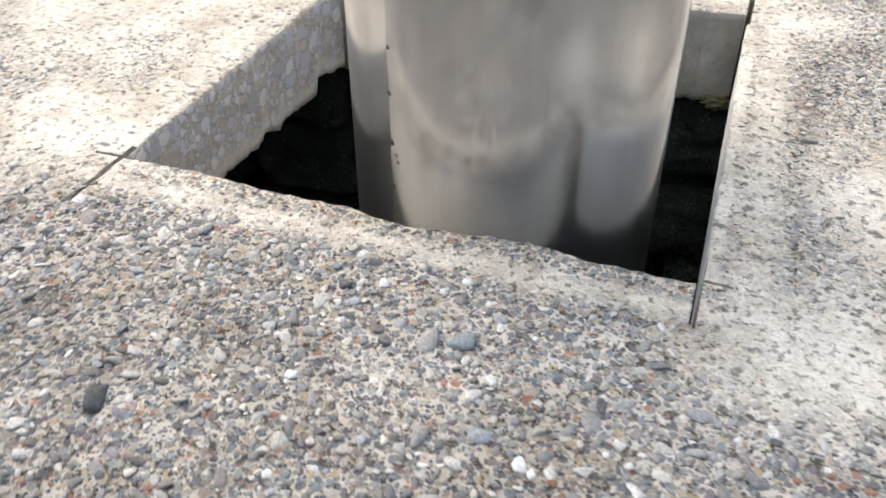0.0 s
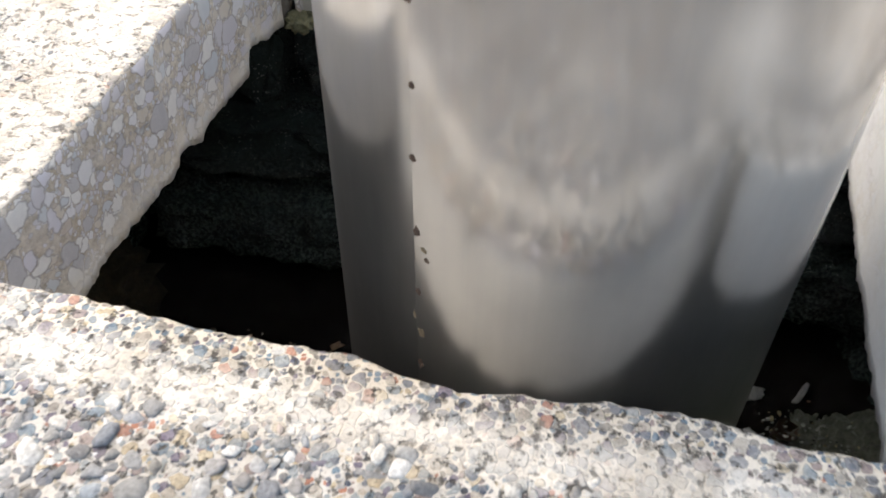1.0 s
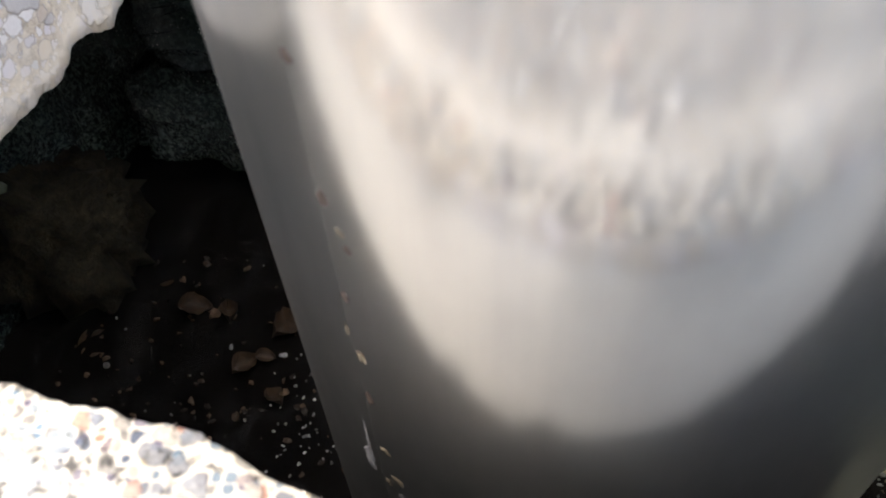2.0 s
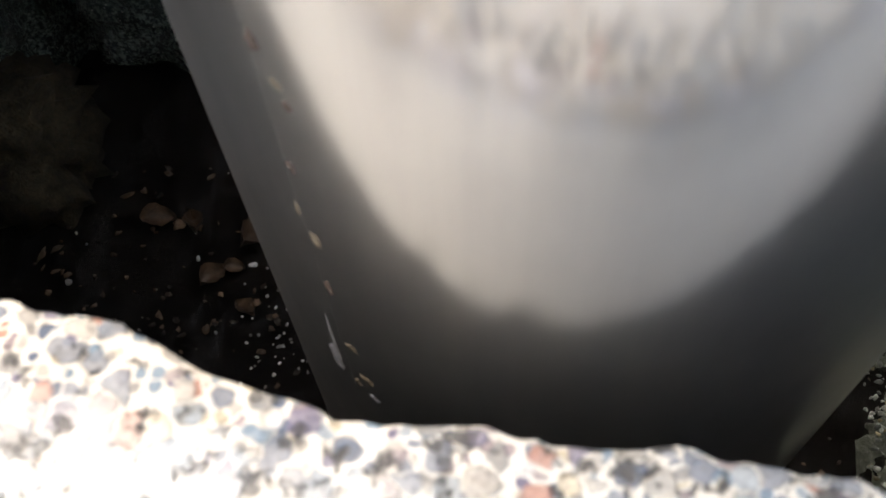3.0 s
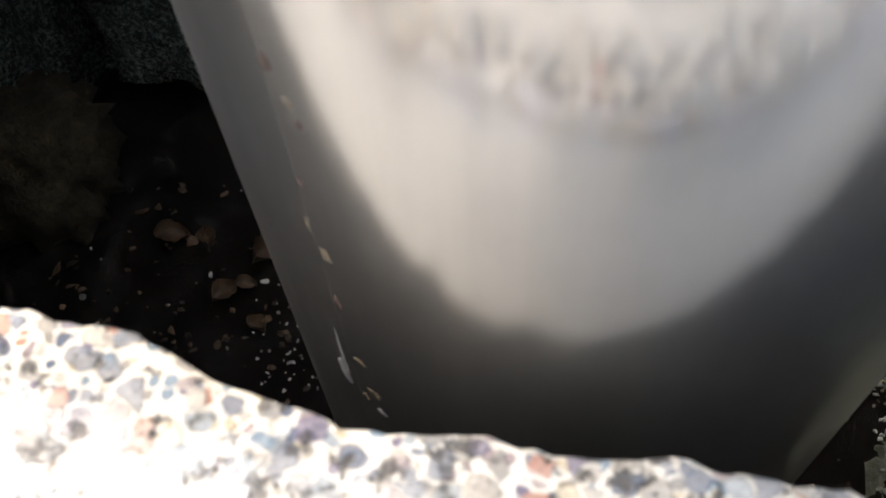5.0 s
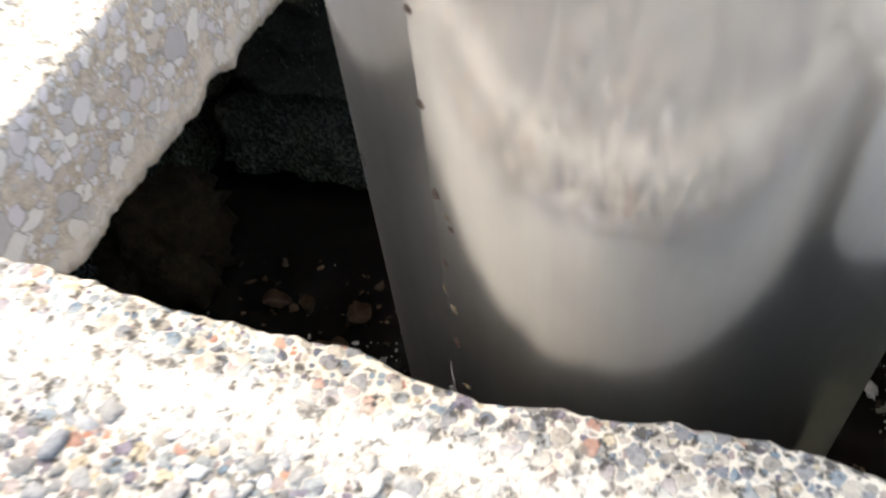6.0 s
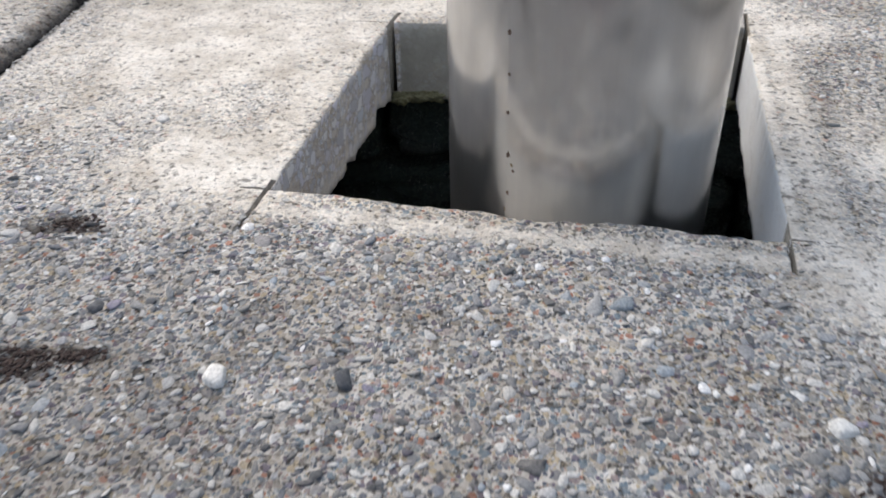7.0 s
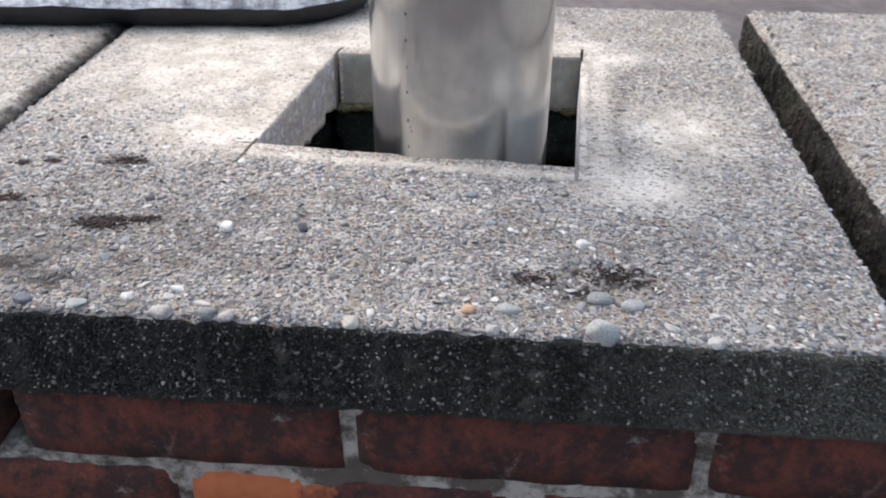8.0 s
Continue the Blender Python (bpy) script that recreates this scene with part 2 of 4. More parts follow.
def make_plain(name, a, b, scale, rough, bump=0.5, dist=0.002, metal=0.0, spec=0.5):
    n = Nodes(name)
    big = n.noise(scale, 6, 0.65)
    col = n.mix(n.ramp(big, [(0.32, 0), (0.68, 1)]), a, b)
    col = n.mix(n.ramp(n.noise(scale * 7, 4), [(0.4, 0.0), (0.75, 0.5)]), col, tuple(0.45 * v for v in a))
    h = n.mix(0.5, big, n.noise(scale * 6, 5))
    n.set(Base_Color=col, Roughness=rough, Metallic=metal, Specular_IOR_Level=spec, Normal=n.bump(h, bump, dist))
    return n.mat


def make_brick(spalled=False):
    n = Nodes("spalled_orange_brick" if spalled else "weathered_red_brick")
    info = n.t.nodes.new("ShaderNodeObjectInfo").outputs["Random"]
    tone = n.ramp(info, [(0.0, (0.20, 0.048, 0.032)), (0.35, (0.25, 0.065, 0.038)), (0.65, (0.17, 0.042, 0.032)), (1.0, (0.32, 0.085, 0.042))])
    col = n.mix(n.ramp(n.noise(30, 6, 0.75), [(0.34, 0.15), (0.56, 0.95)]), tone, (0.035, 0.019, 0.017))
    col = n.mix(n.ramp(n.noise(85, 5, 0.7), [(0.54, 0), (0.72, 0.45)]), col, (0.33, 0.10, 0.05))
    if spalled:
        where = n.math("ADD", n.math("MULTIPLY", n.sep(n.coord)[0], -9.0), n.noise(40, 4))
        col = n.mix(n.ramp(where, [(0.55, 0.0), (0.7, 1.0)]), col, n.mix(n.noise(120, 4), (0.42, 0.105, 0.035), (0.58, 0.19, 0.075)))
    lime = n.math("MULTIPLY", n.ramp(n.noise(26, 5, 0.7), [(0.62, 0), (0.74, 0.7)]), n.ramp(n.noise(160, 3), [(0.4, 0), (0.6, 1)]))
    col = n.mix(lime, col, (0.42, 0.38, 0.34))
    n.set(Base_Color=col, Roughness=0.88, Normal=n.bump(n.mix(0.5, n.noise(90, 6), n.noise(500, 4)), 0.8, 0.002))
    return n.mat


def make_pit():
    n = Nodes("dark_wet_masonry")
    # pale green grain grows stronger towards the bottom of the walls
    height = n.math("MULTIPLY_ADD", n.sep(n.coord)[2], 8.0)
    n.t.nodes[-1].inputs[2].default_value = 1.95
    lower = n.ramp(n.math("ADD", height, n.math("MULTIPLY", n.noise(20, 4), 0.5)), [(0.35, 1.0), (0.95, 0.12)])
    green_amount = n.math("MULTIPLY", lower, n.ramp(n.noise(9, 3), [(0.34, 0.4), (0.5, 1.0)]))
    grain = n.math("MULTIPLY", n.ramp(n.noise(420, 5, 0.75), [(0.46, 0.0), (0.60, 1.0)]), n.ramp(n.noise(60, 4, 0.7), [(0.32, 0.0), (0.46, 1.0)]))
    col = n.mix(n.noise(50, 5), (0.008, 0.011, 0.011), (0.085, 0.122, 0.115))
    col = n.mix(n.math("MULTIPLY", grain, green_amount), col, (0.36, 0.47, 0.42))
    # near-white specks in the base colour imitate sparkles on the wet wall
    glint = n.math("MULTIPLY", n.ramp(n.voronoi(620), [(0.12, 1.0), (0.22, 0.0)]), n.ramp(n.noise(75, 4, 0.7), [(0.52, 0.0), (0.60, 1.0)]))
    col = n.mix(glint, col, (0.72, 0.78, 0.74))
    h = n.mix(0.6, n.noise(90, 6, 0.7), n.noise(420, 6, 0.75))
    n.set(Base_Color=col, Roughness=0.17, Specular_IOR_Level=0.8, Normal=n.bump(h, 1.0, 0.009))
    return n.mat


def make_point():
    n = Nodes("whitened_lime_pointing")
    col = n.mix(n.noise(55, 6, 0.7), (0.07, 0.055, 0.045), (0.21, 0.175, 0.14))
    col = n.mix(n.ramp(n.noise(34, 5, 0.7), [(0.47, 0), (0.60, 0.85)]), col, n.mix(n.noise(200, 4), (0.50, 0.45, 0.38), (0.76, 0.70, 0.61)))
    n.set(Base_Color=col, Roughness=0.95, Normal=n.bump(n.noise(260, 6, 0.7), 1.0, 0.003))
    return n.mat


def make_lid_sheet():
    n = Nodes("weathered_galvanised_sheet")
    blotch = n.ramp(n.noise(38, 6, 0.75), [(0.40, 0), (0.60, 1)])
    col = n.mix(blotch, (0.30, 0.30, 0.34), (0.86, 0.86, 0.90))
    col = n.mix(n.ramp(n.noise(1.0, 5, 0.7, n.stretch(30, 30, 160)), [(0.52, 0), (0.66, 0.8)]), col, (0.10, 0.10, 0.12))
    col = n.mix(n.ramp(n.noise(210, 4, 0.7), [(0.58, 0), (0.66, 0.8)]), col, (0.05, 0.05, 0.055))
    n.set(Base_Color=col, Metallic=0.3, Roughness=n.ramp(blotch, [(0, 0.6), (1, 0.35)]), Normal=n.bump(n.mix(0.5, n.noise(38, 6, 0.75), n.noise(160, 5)), 0.9, 0.006))
    return n.mat


M_TOP, M_CUT, M_SIDE, M_PEB, M_STEEL, M_BRICK = make_slab_top(), make_slab_cut(), make_slab_side(), make_pebbles(), make_steel(), make_brick()
M_SPALLED = make_brick(True)
M_MORTAR = make_plain("grey_lime_mortar", (0.20, 0.18, 0.165), (0.34, 0.315, 0.29), 60, 0.95, 1.0, 0.004)
M_POINT = make_point()
M_PIT = make_pit()
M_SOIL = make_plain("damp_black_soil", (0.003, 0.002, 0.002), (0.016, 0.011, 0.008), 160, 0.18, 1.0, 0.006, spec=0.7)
M_LEAF = make_plain("dead_brown_leaf", (0.035, 0.021, 0.013), (0.15, 0.092, 0.050), 130, 0.6, 0.6, 0.001)
M_STEM = make_plain("pale_green_stem", (0.26, 0.31, 0.19), (0.44, 0.48, 0.34), 90, 0.6, 0.4, 0.001)
M_RUST = make_plain("rust_mark", (0.035, 0.022, 0.016), (0.09, 0.058, 0.04), 600, 0.8, 0.5, 0.0005)
M_LIME = make_plain("pale_spatter", (0.085, 0.066, 0.04), (0.16, 0.13, 0.085), 600, 0.8, 0.5, 0.0005)
M_FILM = make_plain("peeling_grey_film", (0.15, 0.15, 0.16), (0.30, 0.30, 0.31), 400, 0.5, 0.6, 0.0005)
M_LID = make_lid_sheet()
M_LID_RIM = make_plain("black_lid_rim", (0.004, 0.004, 0.006), (0.020, 0.020, 0.025), 30, 0.55, 0.5, 0.002)
M_GLINT_SHARD = make_plain("glint_white_shard", (0.55, 0.55, 0.52), (0.85, 0.85, 0.82), 200, 0.12, 0.4, 0.001, spec=1.0)
M_SLOT = make_plain("dark_saw_slot", (0.20, 0.18, 0.155), (0.42, 0.385, 0.33), 200, 0.95, 1.0, 0.001)
M_TURF = make_plain("dirt_clod", (0.030, 0.019, 0.016), (0.085, 0.055, 0.045), 300, 0.95, 1.0, 0.002)
M_MOSS = make_plain("dull_moss", (0.10, 0.10, 0.05), (0.26, 0.25, 0.15), 200, 0.95, 1.0, 0.002)
M_GROUND = make_plain("grey_brown_paving", (0.10, 0.085, 0.085), (0.17, 0.15, 0.148), 3, 0.9, 0.5, 0.01)

# ---------- plan of the coping slab ----------
SIZE, THICK = 0.60, 0.058
FL, FR, BR, BL = (0.201, 0.224), (0.438, 0.205), (0.450, 0.437), (0.223, 0.428)
FRONT_DIP = [(0.0, 0.0), (0.15, 0.001), (0.28, -0.0012), (0.38, -0.0008), (0.42, 0.0), (0.49, -0.0034), (0.535, -0.0040),
             (0.61, -0.0018), (0.68, 0.0007), (0.74, 0.0015), (0.85, -0.001), (1.0, -0.0005)]


def bent(table, u):
    for (a, p), (b, q) in zip(table, table[1:]):
        if u <= b:
            f = (u - a) / (b - a)
            f = f * f * (3 - 2 * f)
            return p + (q - p) * f
    return table[-1][1]


def hole_point(side, u):
    a, b = ((FL, FR), (FR, BR), (BR, BL), (BL, FL))[side]
    x, y = a[0] + (b[0] - a[0]) * u, a[1] + (b[1] - a[1]) * u
    ease = min(1.0, 8 * u, 8 * (1 - u))
    if side == 0:
        y += bent(FRONT_DIP, u) + ease * (0.0008 * nz(x * 160, 3.0) + 0.0007 * nz(x * 420, 7.0))
    elif side == 1:
        x += ease * (0.0013 * nz(y * 130, 1.0) + 0.0010 * nz(y * 340, 5.0) + 0.0005 * nz(y * 700, 8.0))
    elif side == 2:
        y += ease * 0.0010 * nz(x * 120, 9.0)
    else:
        x += ease * (0.0022 * nz(y * 55, 2.0) + 0.0008 * nz(y * 260, 8.0))
    return x, y


def outer_point(side, u):
    a, b = (((0, 0), (SIZE, 0)), ((SIZE, 0), (SIZE, SIZE)), ((SIZE, SIZE), (0, SIZE)), ((0, SIZE), (0, 0)))[side]
    x, y = a[0] + (b[0] - a[0]) * u, a[1] + (b[1] - a[1]) * u
    inward = ((0, 1), (-1, 0), (0, -1), (1, 0))[side]
    d = 0.0022 + 0.0022 * nz(x * 60, y * 60, 4) + 0.0018 * nz(x * 190, y * 190, 6) + 0.0010 * nz(x * 420, y * 420, 6)
    if side == 1 and 0.80 < u < 0.90:
        d += 0.006 * max(0.0, 0.5 + nz(y * 90, 31.0))
    return x + inward[0] * d, y + inward[1] * d


def from_hole(x, y):
    """Distance in metres from the hole's edge, and the nearest side."""
    best = (9, 0)
    for k, (a, b) in enumerate(((FL, FR), (FR, BR), (BR, BL), (BL, FL))):
        dx, dy = b[0] - a[0], b[1] - a[1]
        f = max(0, min(1, ((x - a[0]) * dx + (y - a[1]) * dy) / (dx * dx + dy * dy)))
        d = math.hypot(x - a[0] - f * dx, y - a[1] - f * dy)
        best = min(best, (d, k))
    return best


def in_hole(x, y, grow=0.0):
    for a, b in ((FL, FR), (FR, BR), (BR, BL), (BL, FL)):
        dx, dy = b[0] - a[0], b[1] - a[1]
        if (dx * (y - a[1]) - dy * (x - a[0])) / math.hypot(dx, dy) < -grow:
            return False
    return True


def clamp(v):
    return max(0.0, min(1.0, v))


def blob(x, y, cx, cy, rx, ry):
    return clamp(1.35 - 1.25 * math.hypot((x - cx) / rx, (y - cy) / ry))


def dust_at(x, y):
    """Cement dust left by the saw: a band a little way off the cut, a broad drift on one side, thin elsewhere."""
    d, side = from_hole(x, y)
    wave = 0.5 + 0.5 * nz(x * 45, y * 45, 11)
    mid = (0.017, 0.016, 0.030, 0.016)[side] * (0.85 + 0.3 * wave)
    width = (0.008, 0.014, 0.030, 0.022)[side]
    v = clamp(1.25 - abs(d - mid) / width) * (0.75 if side < 2 else 0.85)
    drift = max(blob(x, y, 0.165, 0.245, 0.080, 0.060), blob(x, y, 0.12, 0.40, 0.17, 0.19) * 0.95, blob(x, y, 0.31, 0.50, 0.20, 0.07) * 0.9,
                blob(x, y, 0.478, 0.178, 0.060, 0.050), blob(x, y, 0.515, 0.27, 0.060, 0.09) * 0.9, blob(x, y, 0.47, 0.44, 0.05, 0.04) * 0.8)
    v = max(v, drift * (0.72 + 0.5 * wave))
    if side == 1 and y < 0.42:
        v = max(v, clamp(1.6 - d / (0.006 + 0.004 * nz(y * 90, 5.0))))
    return clamp(v + 0.16 * nz(x * 22, y * 22, 3) + 0.10 * nz(x * 60, y * 60, 7))


def worn_at(x, y):
    """How far the coarse stones are worn and filled over: least along the front, most at the back and the far side."""
    drift = clamp((y - 0.19) * 8) * clamp((0.22 - x) * 10 + 0.3)
    return clamp(0.25 + 1.6 * (y - 0.16) + 1.1 * (x - 0.42) + 0.8 * drift + 0.5 * nz(x * 14, y * 14, 6))


def pale_at(x, y):
    """Where the cement between the stones is clean and pale, as it is next to the cut."""
    d, side = from_hole(x, y)
    return clamp(max((1.1 if side == 0 else 1.8) - d / (0.030, 0.026, 0.050, 0.050)[side], 1.2 * dust_at(x, y), 0.55 * worn_at(x, y)) + 0.12)


SOILED = [(0.119, 0.186, 0.016, 0.007), (0.104, 0.182, 0.010, 0.005), (0.137, 0.099, 0.020, 0.010), (0.160, 0.104, 0.014, 0.006), (0.064, 0.124, 0.012, 0.006),
          (0.046, 0.176, 0.007, 0.004), (0.067, 0.180, 0.007, 0.004), (0.133, 0.030, 0.014, 0.008), (0.10, 0.045, 0.02, 0.01),
          (0.452, 0.062, 0.030, 0.016), (0.402, 0.056, 0.018, 0.011), (0.432, 0.044, 0.018, 0.012), (0.475, 0.345, 0.010, 0.05), (0.47, 0.26, 0.006, 0.03)]


def soil_at(x, y):
    v = max(0.45 * blob(x, y, 0.13, 0.07, 0.26, 0.13) * clamp(0.7 + 0.9 * nz(x * 26, y * 26, 12)), 0.16 * clamp((0.15 - y) * 20))
    v = max(v, 0.70 * blob(x, y, 0.06, 0.045, 0.19, 0.14) * clamp(0.6 + 0.9 * nz(x * 40, y * 40, 8)))
    v = max(v, clamp(1.1 - x / 0.007 + 0.7 * nz(x * 90, y * 90, 17)) * 0.85)
    for k, (cx, cy, rx, ry) in enumerate(SOILED):
        r = math.hypot((x - cx) / rx, (y - cy) / ry)
        if r < 2:
            w = (1.25 if k < 9 else 1.05) - r + 0.9 * nz(x * 150, y * 150, k) + (0.5 if k < 9 else 0.9) * nz(x * 420, y * 420, k)
            v = max(v, clamp(1.6 * w) * (0.25 if k > 11 else 1.0 if k > 8 else 0.9))
    return v


SIDE_BREAK = [(0.0, -0.056), (0.10, -0.050), (0.205, -0.042), (0.225, -0.053), (0.30, -0.0525), (0.40, -0.0490), (0.425, -0.0520), (0.49, -0.0455), (0.55, -0.0490), (0.70, -0.0492), (0.86, -0.0485), (1.0, -0.046)]


def spall(side, u):
    """Depth at which the sawn face breaks away."""
    x, y = hole_point(side, u)
    rough = 0.004 * nz(x * 60, y * 60, 21) + 0.0025 * nz(x * 220, y * 220, 22) + 0.001 * nz(x * 600, y * 600, 23)
    if side == 3:
        return bent(SIDE_BREAK, u) + 0.6 * rough
    if side == 1:
        return -0.055 + 0.010 * clamp((u - 0.45) * 2) + 1.0 * rough
    if side == 2:
        return -0.054 + 0.5 * rough
    chips = abs(nz(x * 75, 4.0)) + 0.45 * abs(nz(x * 210, 9.0))
    return max(-0.0578, -0.0600 + 0.015 * chips + 0.4 * rough)


def wall_y(u, y):
    """The straight sawn wall under the chipped front lip."""
    ease = clamp(min(u, 1 - u) * 12)
    return y + (FL[1] + (FR[1] - FL[1]) * u - 0.002 - y) * ease


def make_slab():
    n_side, rings = 150, 74
    loops, mats = [], []
    slots = [(s, i / n_side) for s in range(4) for i in range(n_side)]
    inner, outer = [hole_point(*p) for p in slots], [outer_point(*p) for p in slots]

    def ring(f, zf):
        return [(a[0] + (b[0] - a[0]) * f, a[1] + (b[1] - a[1]) * f, zf(k)) for k, (a, b) in enumerate(zip(inner, outer))]

    for j in range(rings + 1):
        f = (1 - j / rings) ** 1.25
        loop = []
        for (x, y, z) in ring(f, lambda k: 0.0):
            dd = min(x, y, SIZE - x, SIZE - y)
            z = 0.0006 * nz(x * 60, y * 60) + 0.0005 * nz(x * 210, y * 210, 2)
            z -= 0.0040 * max(0, 1 - dd / 0.007) ** 2 + 0.0006 * max(0, 1 - f / 0.008) ** 2
            loop.append((x, y, z))
        loops.append(loop)
        mats.append(0)
    deep = [spall(*p) for p in slots]
    rim_top = loops[-1]
    for j in range(1, 13):
        f = j / 12
        top = [(x + (FR[0] + (BR[0] - FR[0]) * slots[k][1] - x) * clamp(f * 3), y, z) if slots[k][0] == 1 else (x, y, z) for k, (x, y, z) in enumerate(rim_top)]
        loops.append([(x, y + (wall_y(slots[k][1], y) - y) * clamp(f * 3) + 0.004 * f * clamp(min(slots[k][1], 1 - slots[k][1]) * 12) if slots[k][0] == 0 else y, z + (deep[k] - z) * f) for k, (x, y, z) in enumerate(top)])
        mats.append(1)
    for off, part_z in ((0.03, 0.25), (0.09, 0.65), (0.2, 1.0), (0.6, 1.0), (1.0, 1.0)):
        loops.append(ring(off, lambda k: deep[k] + (-THICK - deep[k]) * part_z + 0.003 * (part_z < 1) * nz(k * 0.3, off * 40)))
        mats.append(1)
    rim = loops[0]
    for j in range(1, 13):
        f = j / 13
        loops.append([(x + 0.0022 * nz(x * 130, y * 130 + f * 9, 5), y + 0.0026 * nz(x * 130, f * 9 + y * 130, 9), -THICK + (z + THICK) * f)
                      for (x, y, z) in rim])
        mats.append(2)
    mats.append(2)
    count, levels = len(slots), len(loops)
    verts = [v for loop in loops for v in loop]
    faces, slots_m = [], []
    for j in range(levels):
        a, b = j * count, ((j + 1) % levels) * count
        for k in range(count):
            m = (k + 1) % count
            faces.append((a + k, b + k, b + m, a + m))
            slots_m.append(mats[(j + 1) % levels] if j + 1 < levels else 2)
    me = bpy.data.meshes.new("coping_slab")
    me.from_pydata(verts, [], faces)
    for m in (M_TOP, M_CUT, M_SIDE):
        me.materials.append(m)
    me.polygons.foreach_set("material_index", slots_m)
    me.update()
    bm = bmesh.new()
    bm.from_mesh(me)
    bmesh.ops.recalc_face_normals(bm, faces=bm.faces)
    bm.to_mesh(me)
    bm.free()
    return me


def kerf(bm, a, b, width, depth):
    """A saw cut from a to b, as a box to be taken away."""
    ax, ay = a
    bx, by = b
    length = math.hypot(bx - ax, by - ay)
    m = pose((ax + bx) / 2, (ay + by) / 2, 0.005 - depth / 2, 0, 0, math.degrees(math.atan2(by - ay, bx - ax))) @ Matrix.Diagonal((length, width, depth + 0.01, 1))
    bmesh.ops.create_cube(bm, size=1, matrix=m)


def cut_mesh(me, cutters):
    """The mesh with the saw cuts taken out of it."""
    work, tool = new("work", me), new("tool", cutters)
    mod = work.modifiers.new("cut", "BOOLEAN")
    mod.operation, mod.solver, mod.object, mod.use_self = "DIFFERENCE", "EXACT", tool, True
    done = bpy.data.meshes.new_from_object(work.evaluated_get(bpy.context.evaluated_depsgraph_get()))
    for ob in (work, tool):
        bpy.data.objects.remove(ob)
    return done


def add_field(me, name, func):
    at = me.attributes.new(name, "FLOAT", "POINT")
    co = np.empty(len(me.vertices) * 3)
    me.vertices.foreach_get("co", co)
    at.data.foreach_set("value", [func(*p) for p in co.reshape(-1, 3)])


def smear_lift_at(x, y, z):
    if x > 0.43:
        return 0.9
    # front face below the lip is whitened only for its mirror image
    return clamp((-0.007 - z + 0.001 * nz(x * 120, 3.0)) / 0.0015) if y < 0.231 - (x - 0.201) * 0.08 and x > 0.206 else 0.0


slab_mesh = make_slab()
bm = bmesh.new()
kerf(bm, (0.2005, 0.232), (0.1950, 0.188), 0.0026, 0.014)
kerf(bm, (0.206, 0.2235), (0.186, 0.2245), 0.0017, 0.008)
kerf(bm, (0.4378, 0.22), (0.4352, 0.181), 0.0023, 0.10)
kerf(bm, (0.4495, 0.425), (0.4520, 0.459), 0.0028, 0.10)
kerf(bm, (0.2225, 0.420), (0.2265, 0.444), 0.0026, 0.10)
kerf(bm, (0.224, 0.4275), (0.200, 0.4282), 0.0008, 0.004)
kerf(bm, (0.437, 0.2065), (0.448, 0.2050), 0.0016, 0.006)
cutters = bpy.data.meshes.new("kerfs")
bm.to_mesh(cutters)
bm.free()
slab_mesh.materials.append(M_SLOT)
for m in (M_TOP, M_CUT, M_SIDE, M_SLOT):
    cutters.materials.append(m)
for p in cutters.polygons:
    p.material_index = 3
slab_mesh = cut_mesh(slab_mesh, cutters)
slab_mesh.name = "coping_slab"
add_field(slab_mesh, "dust", lambda x, y, z: dust_at(x, y) if z > -0.01 else 0.0)
add_field(slab_mesh, "pale", lambda x, y, z: pale_at(x, y) if z > -0.01 else 0.6)
# real soil on top; the 0.92 paints shade into the sunken saw cuts
add_field(slab_mesh, "soil", lambda x, y, z: 0.92 if z < -0.0035 and 0.02 < x < 0.58 and 0.02 < y < 0.58 else soil_at(x, y))
add_field(slab_mesh, "smear_lift", smear_lift_at)
add_field(slab_mesh, "fresh", lambda x, y, z: clamp(1.7 - (z - bent(SIDE_BREAK, (0.428 - y) / 0.204)) / 0.007 + 0.8 * nz(y * 120, z * 120)) if x < 0.235 and 0.228 < y < 0.426 else 0.0)
# full strength on the back sawn face only
add_field(slab_mesh, "back_tone", lambda x, y, z: 1.0 if y > 0.4245 + 0.045 * (x - 0.223) and 0.228 < x < 0.4485 else 0.0)
slab = hollow("coping_slab", "grey exposed aggregate coping slab with a sawn square hole", "coping slab")
panel = finish("slab_body", slab_mesh, None, slab)


# ---------- pebbles ----------
def dome():
    bm = bmesh.new()
    bmesh.ops.create_icosphere(bm, subdivisions=2, radius=1)
    bmesh.ops.delete(bm, geom=[v for v in bm.verts if v.co.z < -0.55], context="VERTS")
    v = np.array([x.co[:] for x in bm.verts])
    f = np.array([[x.index for x in y.verts] for y in bm.faces])
    bm.free()
    return v, f


DOME_V, DOME_F = dome()
SHARES = np.array([14, 14, 11, 10, 13, 9, 8, 8, 7, 4, 2]) / 100
TINTS = np.array([c for _, c in STONES]) * (0.97, 1.0, 1.05)
rng = np.random.default_rng(7)


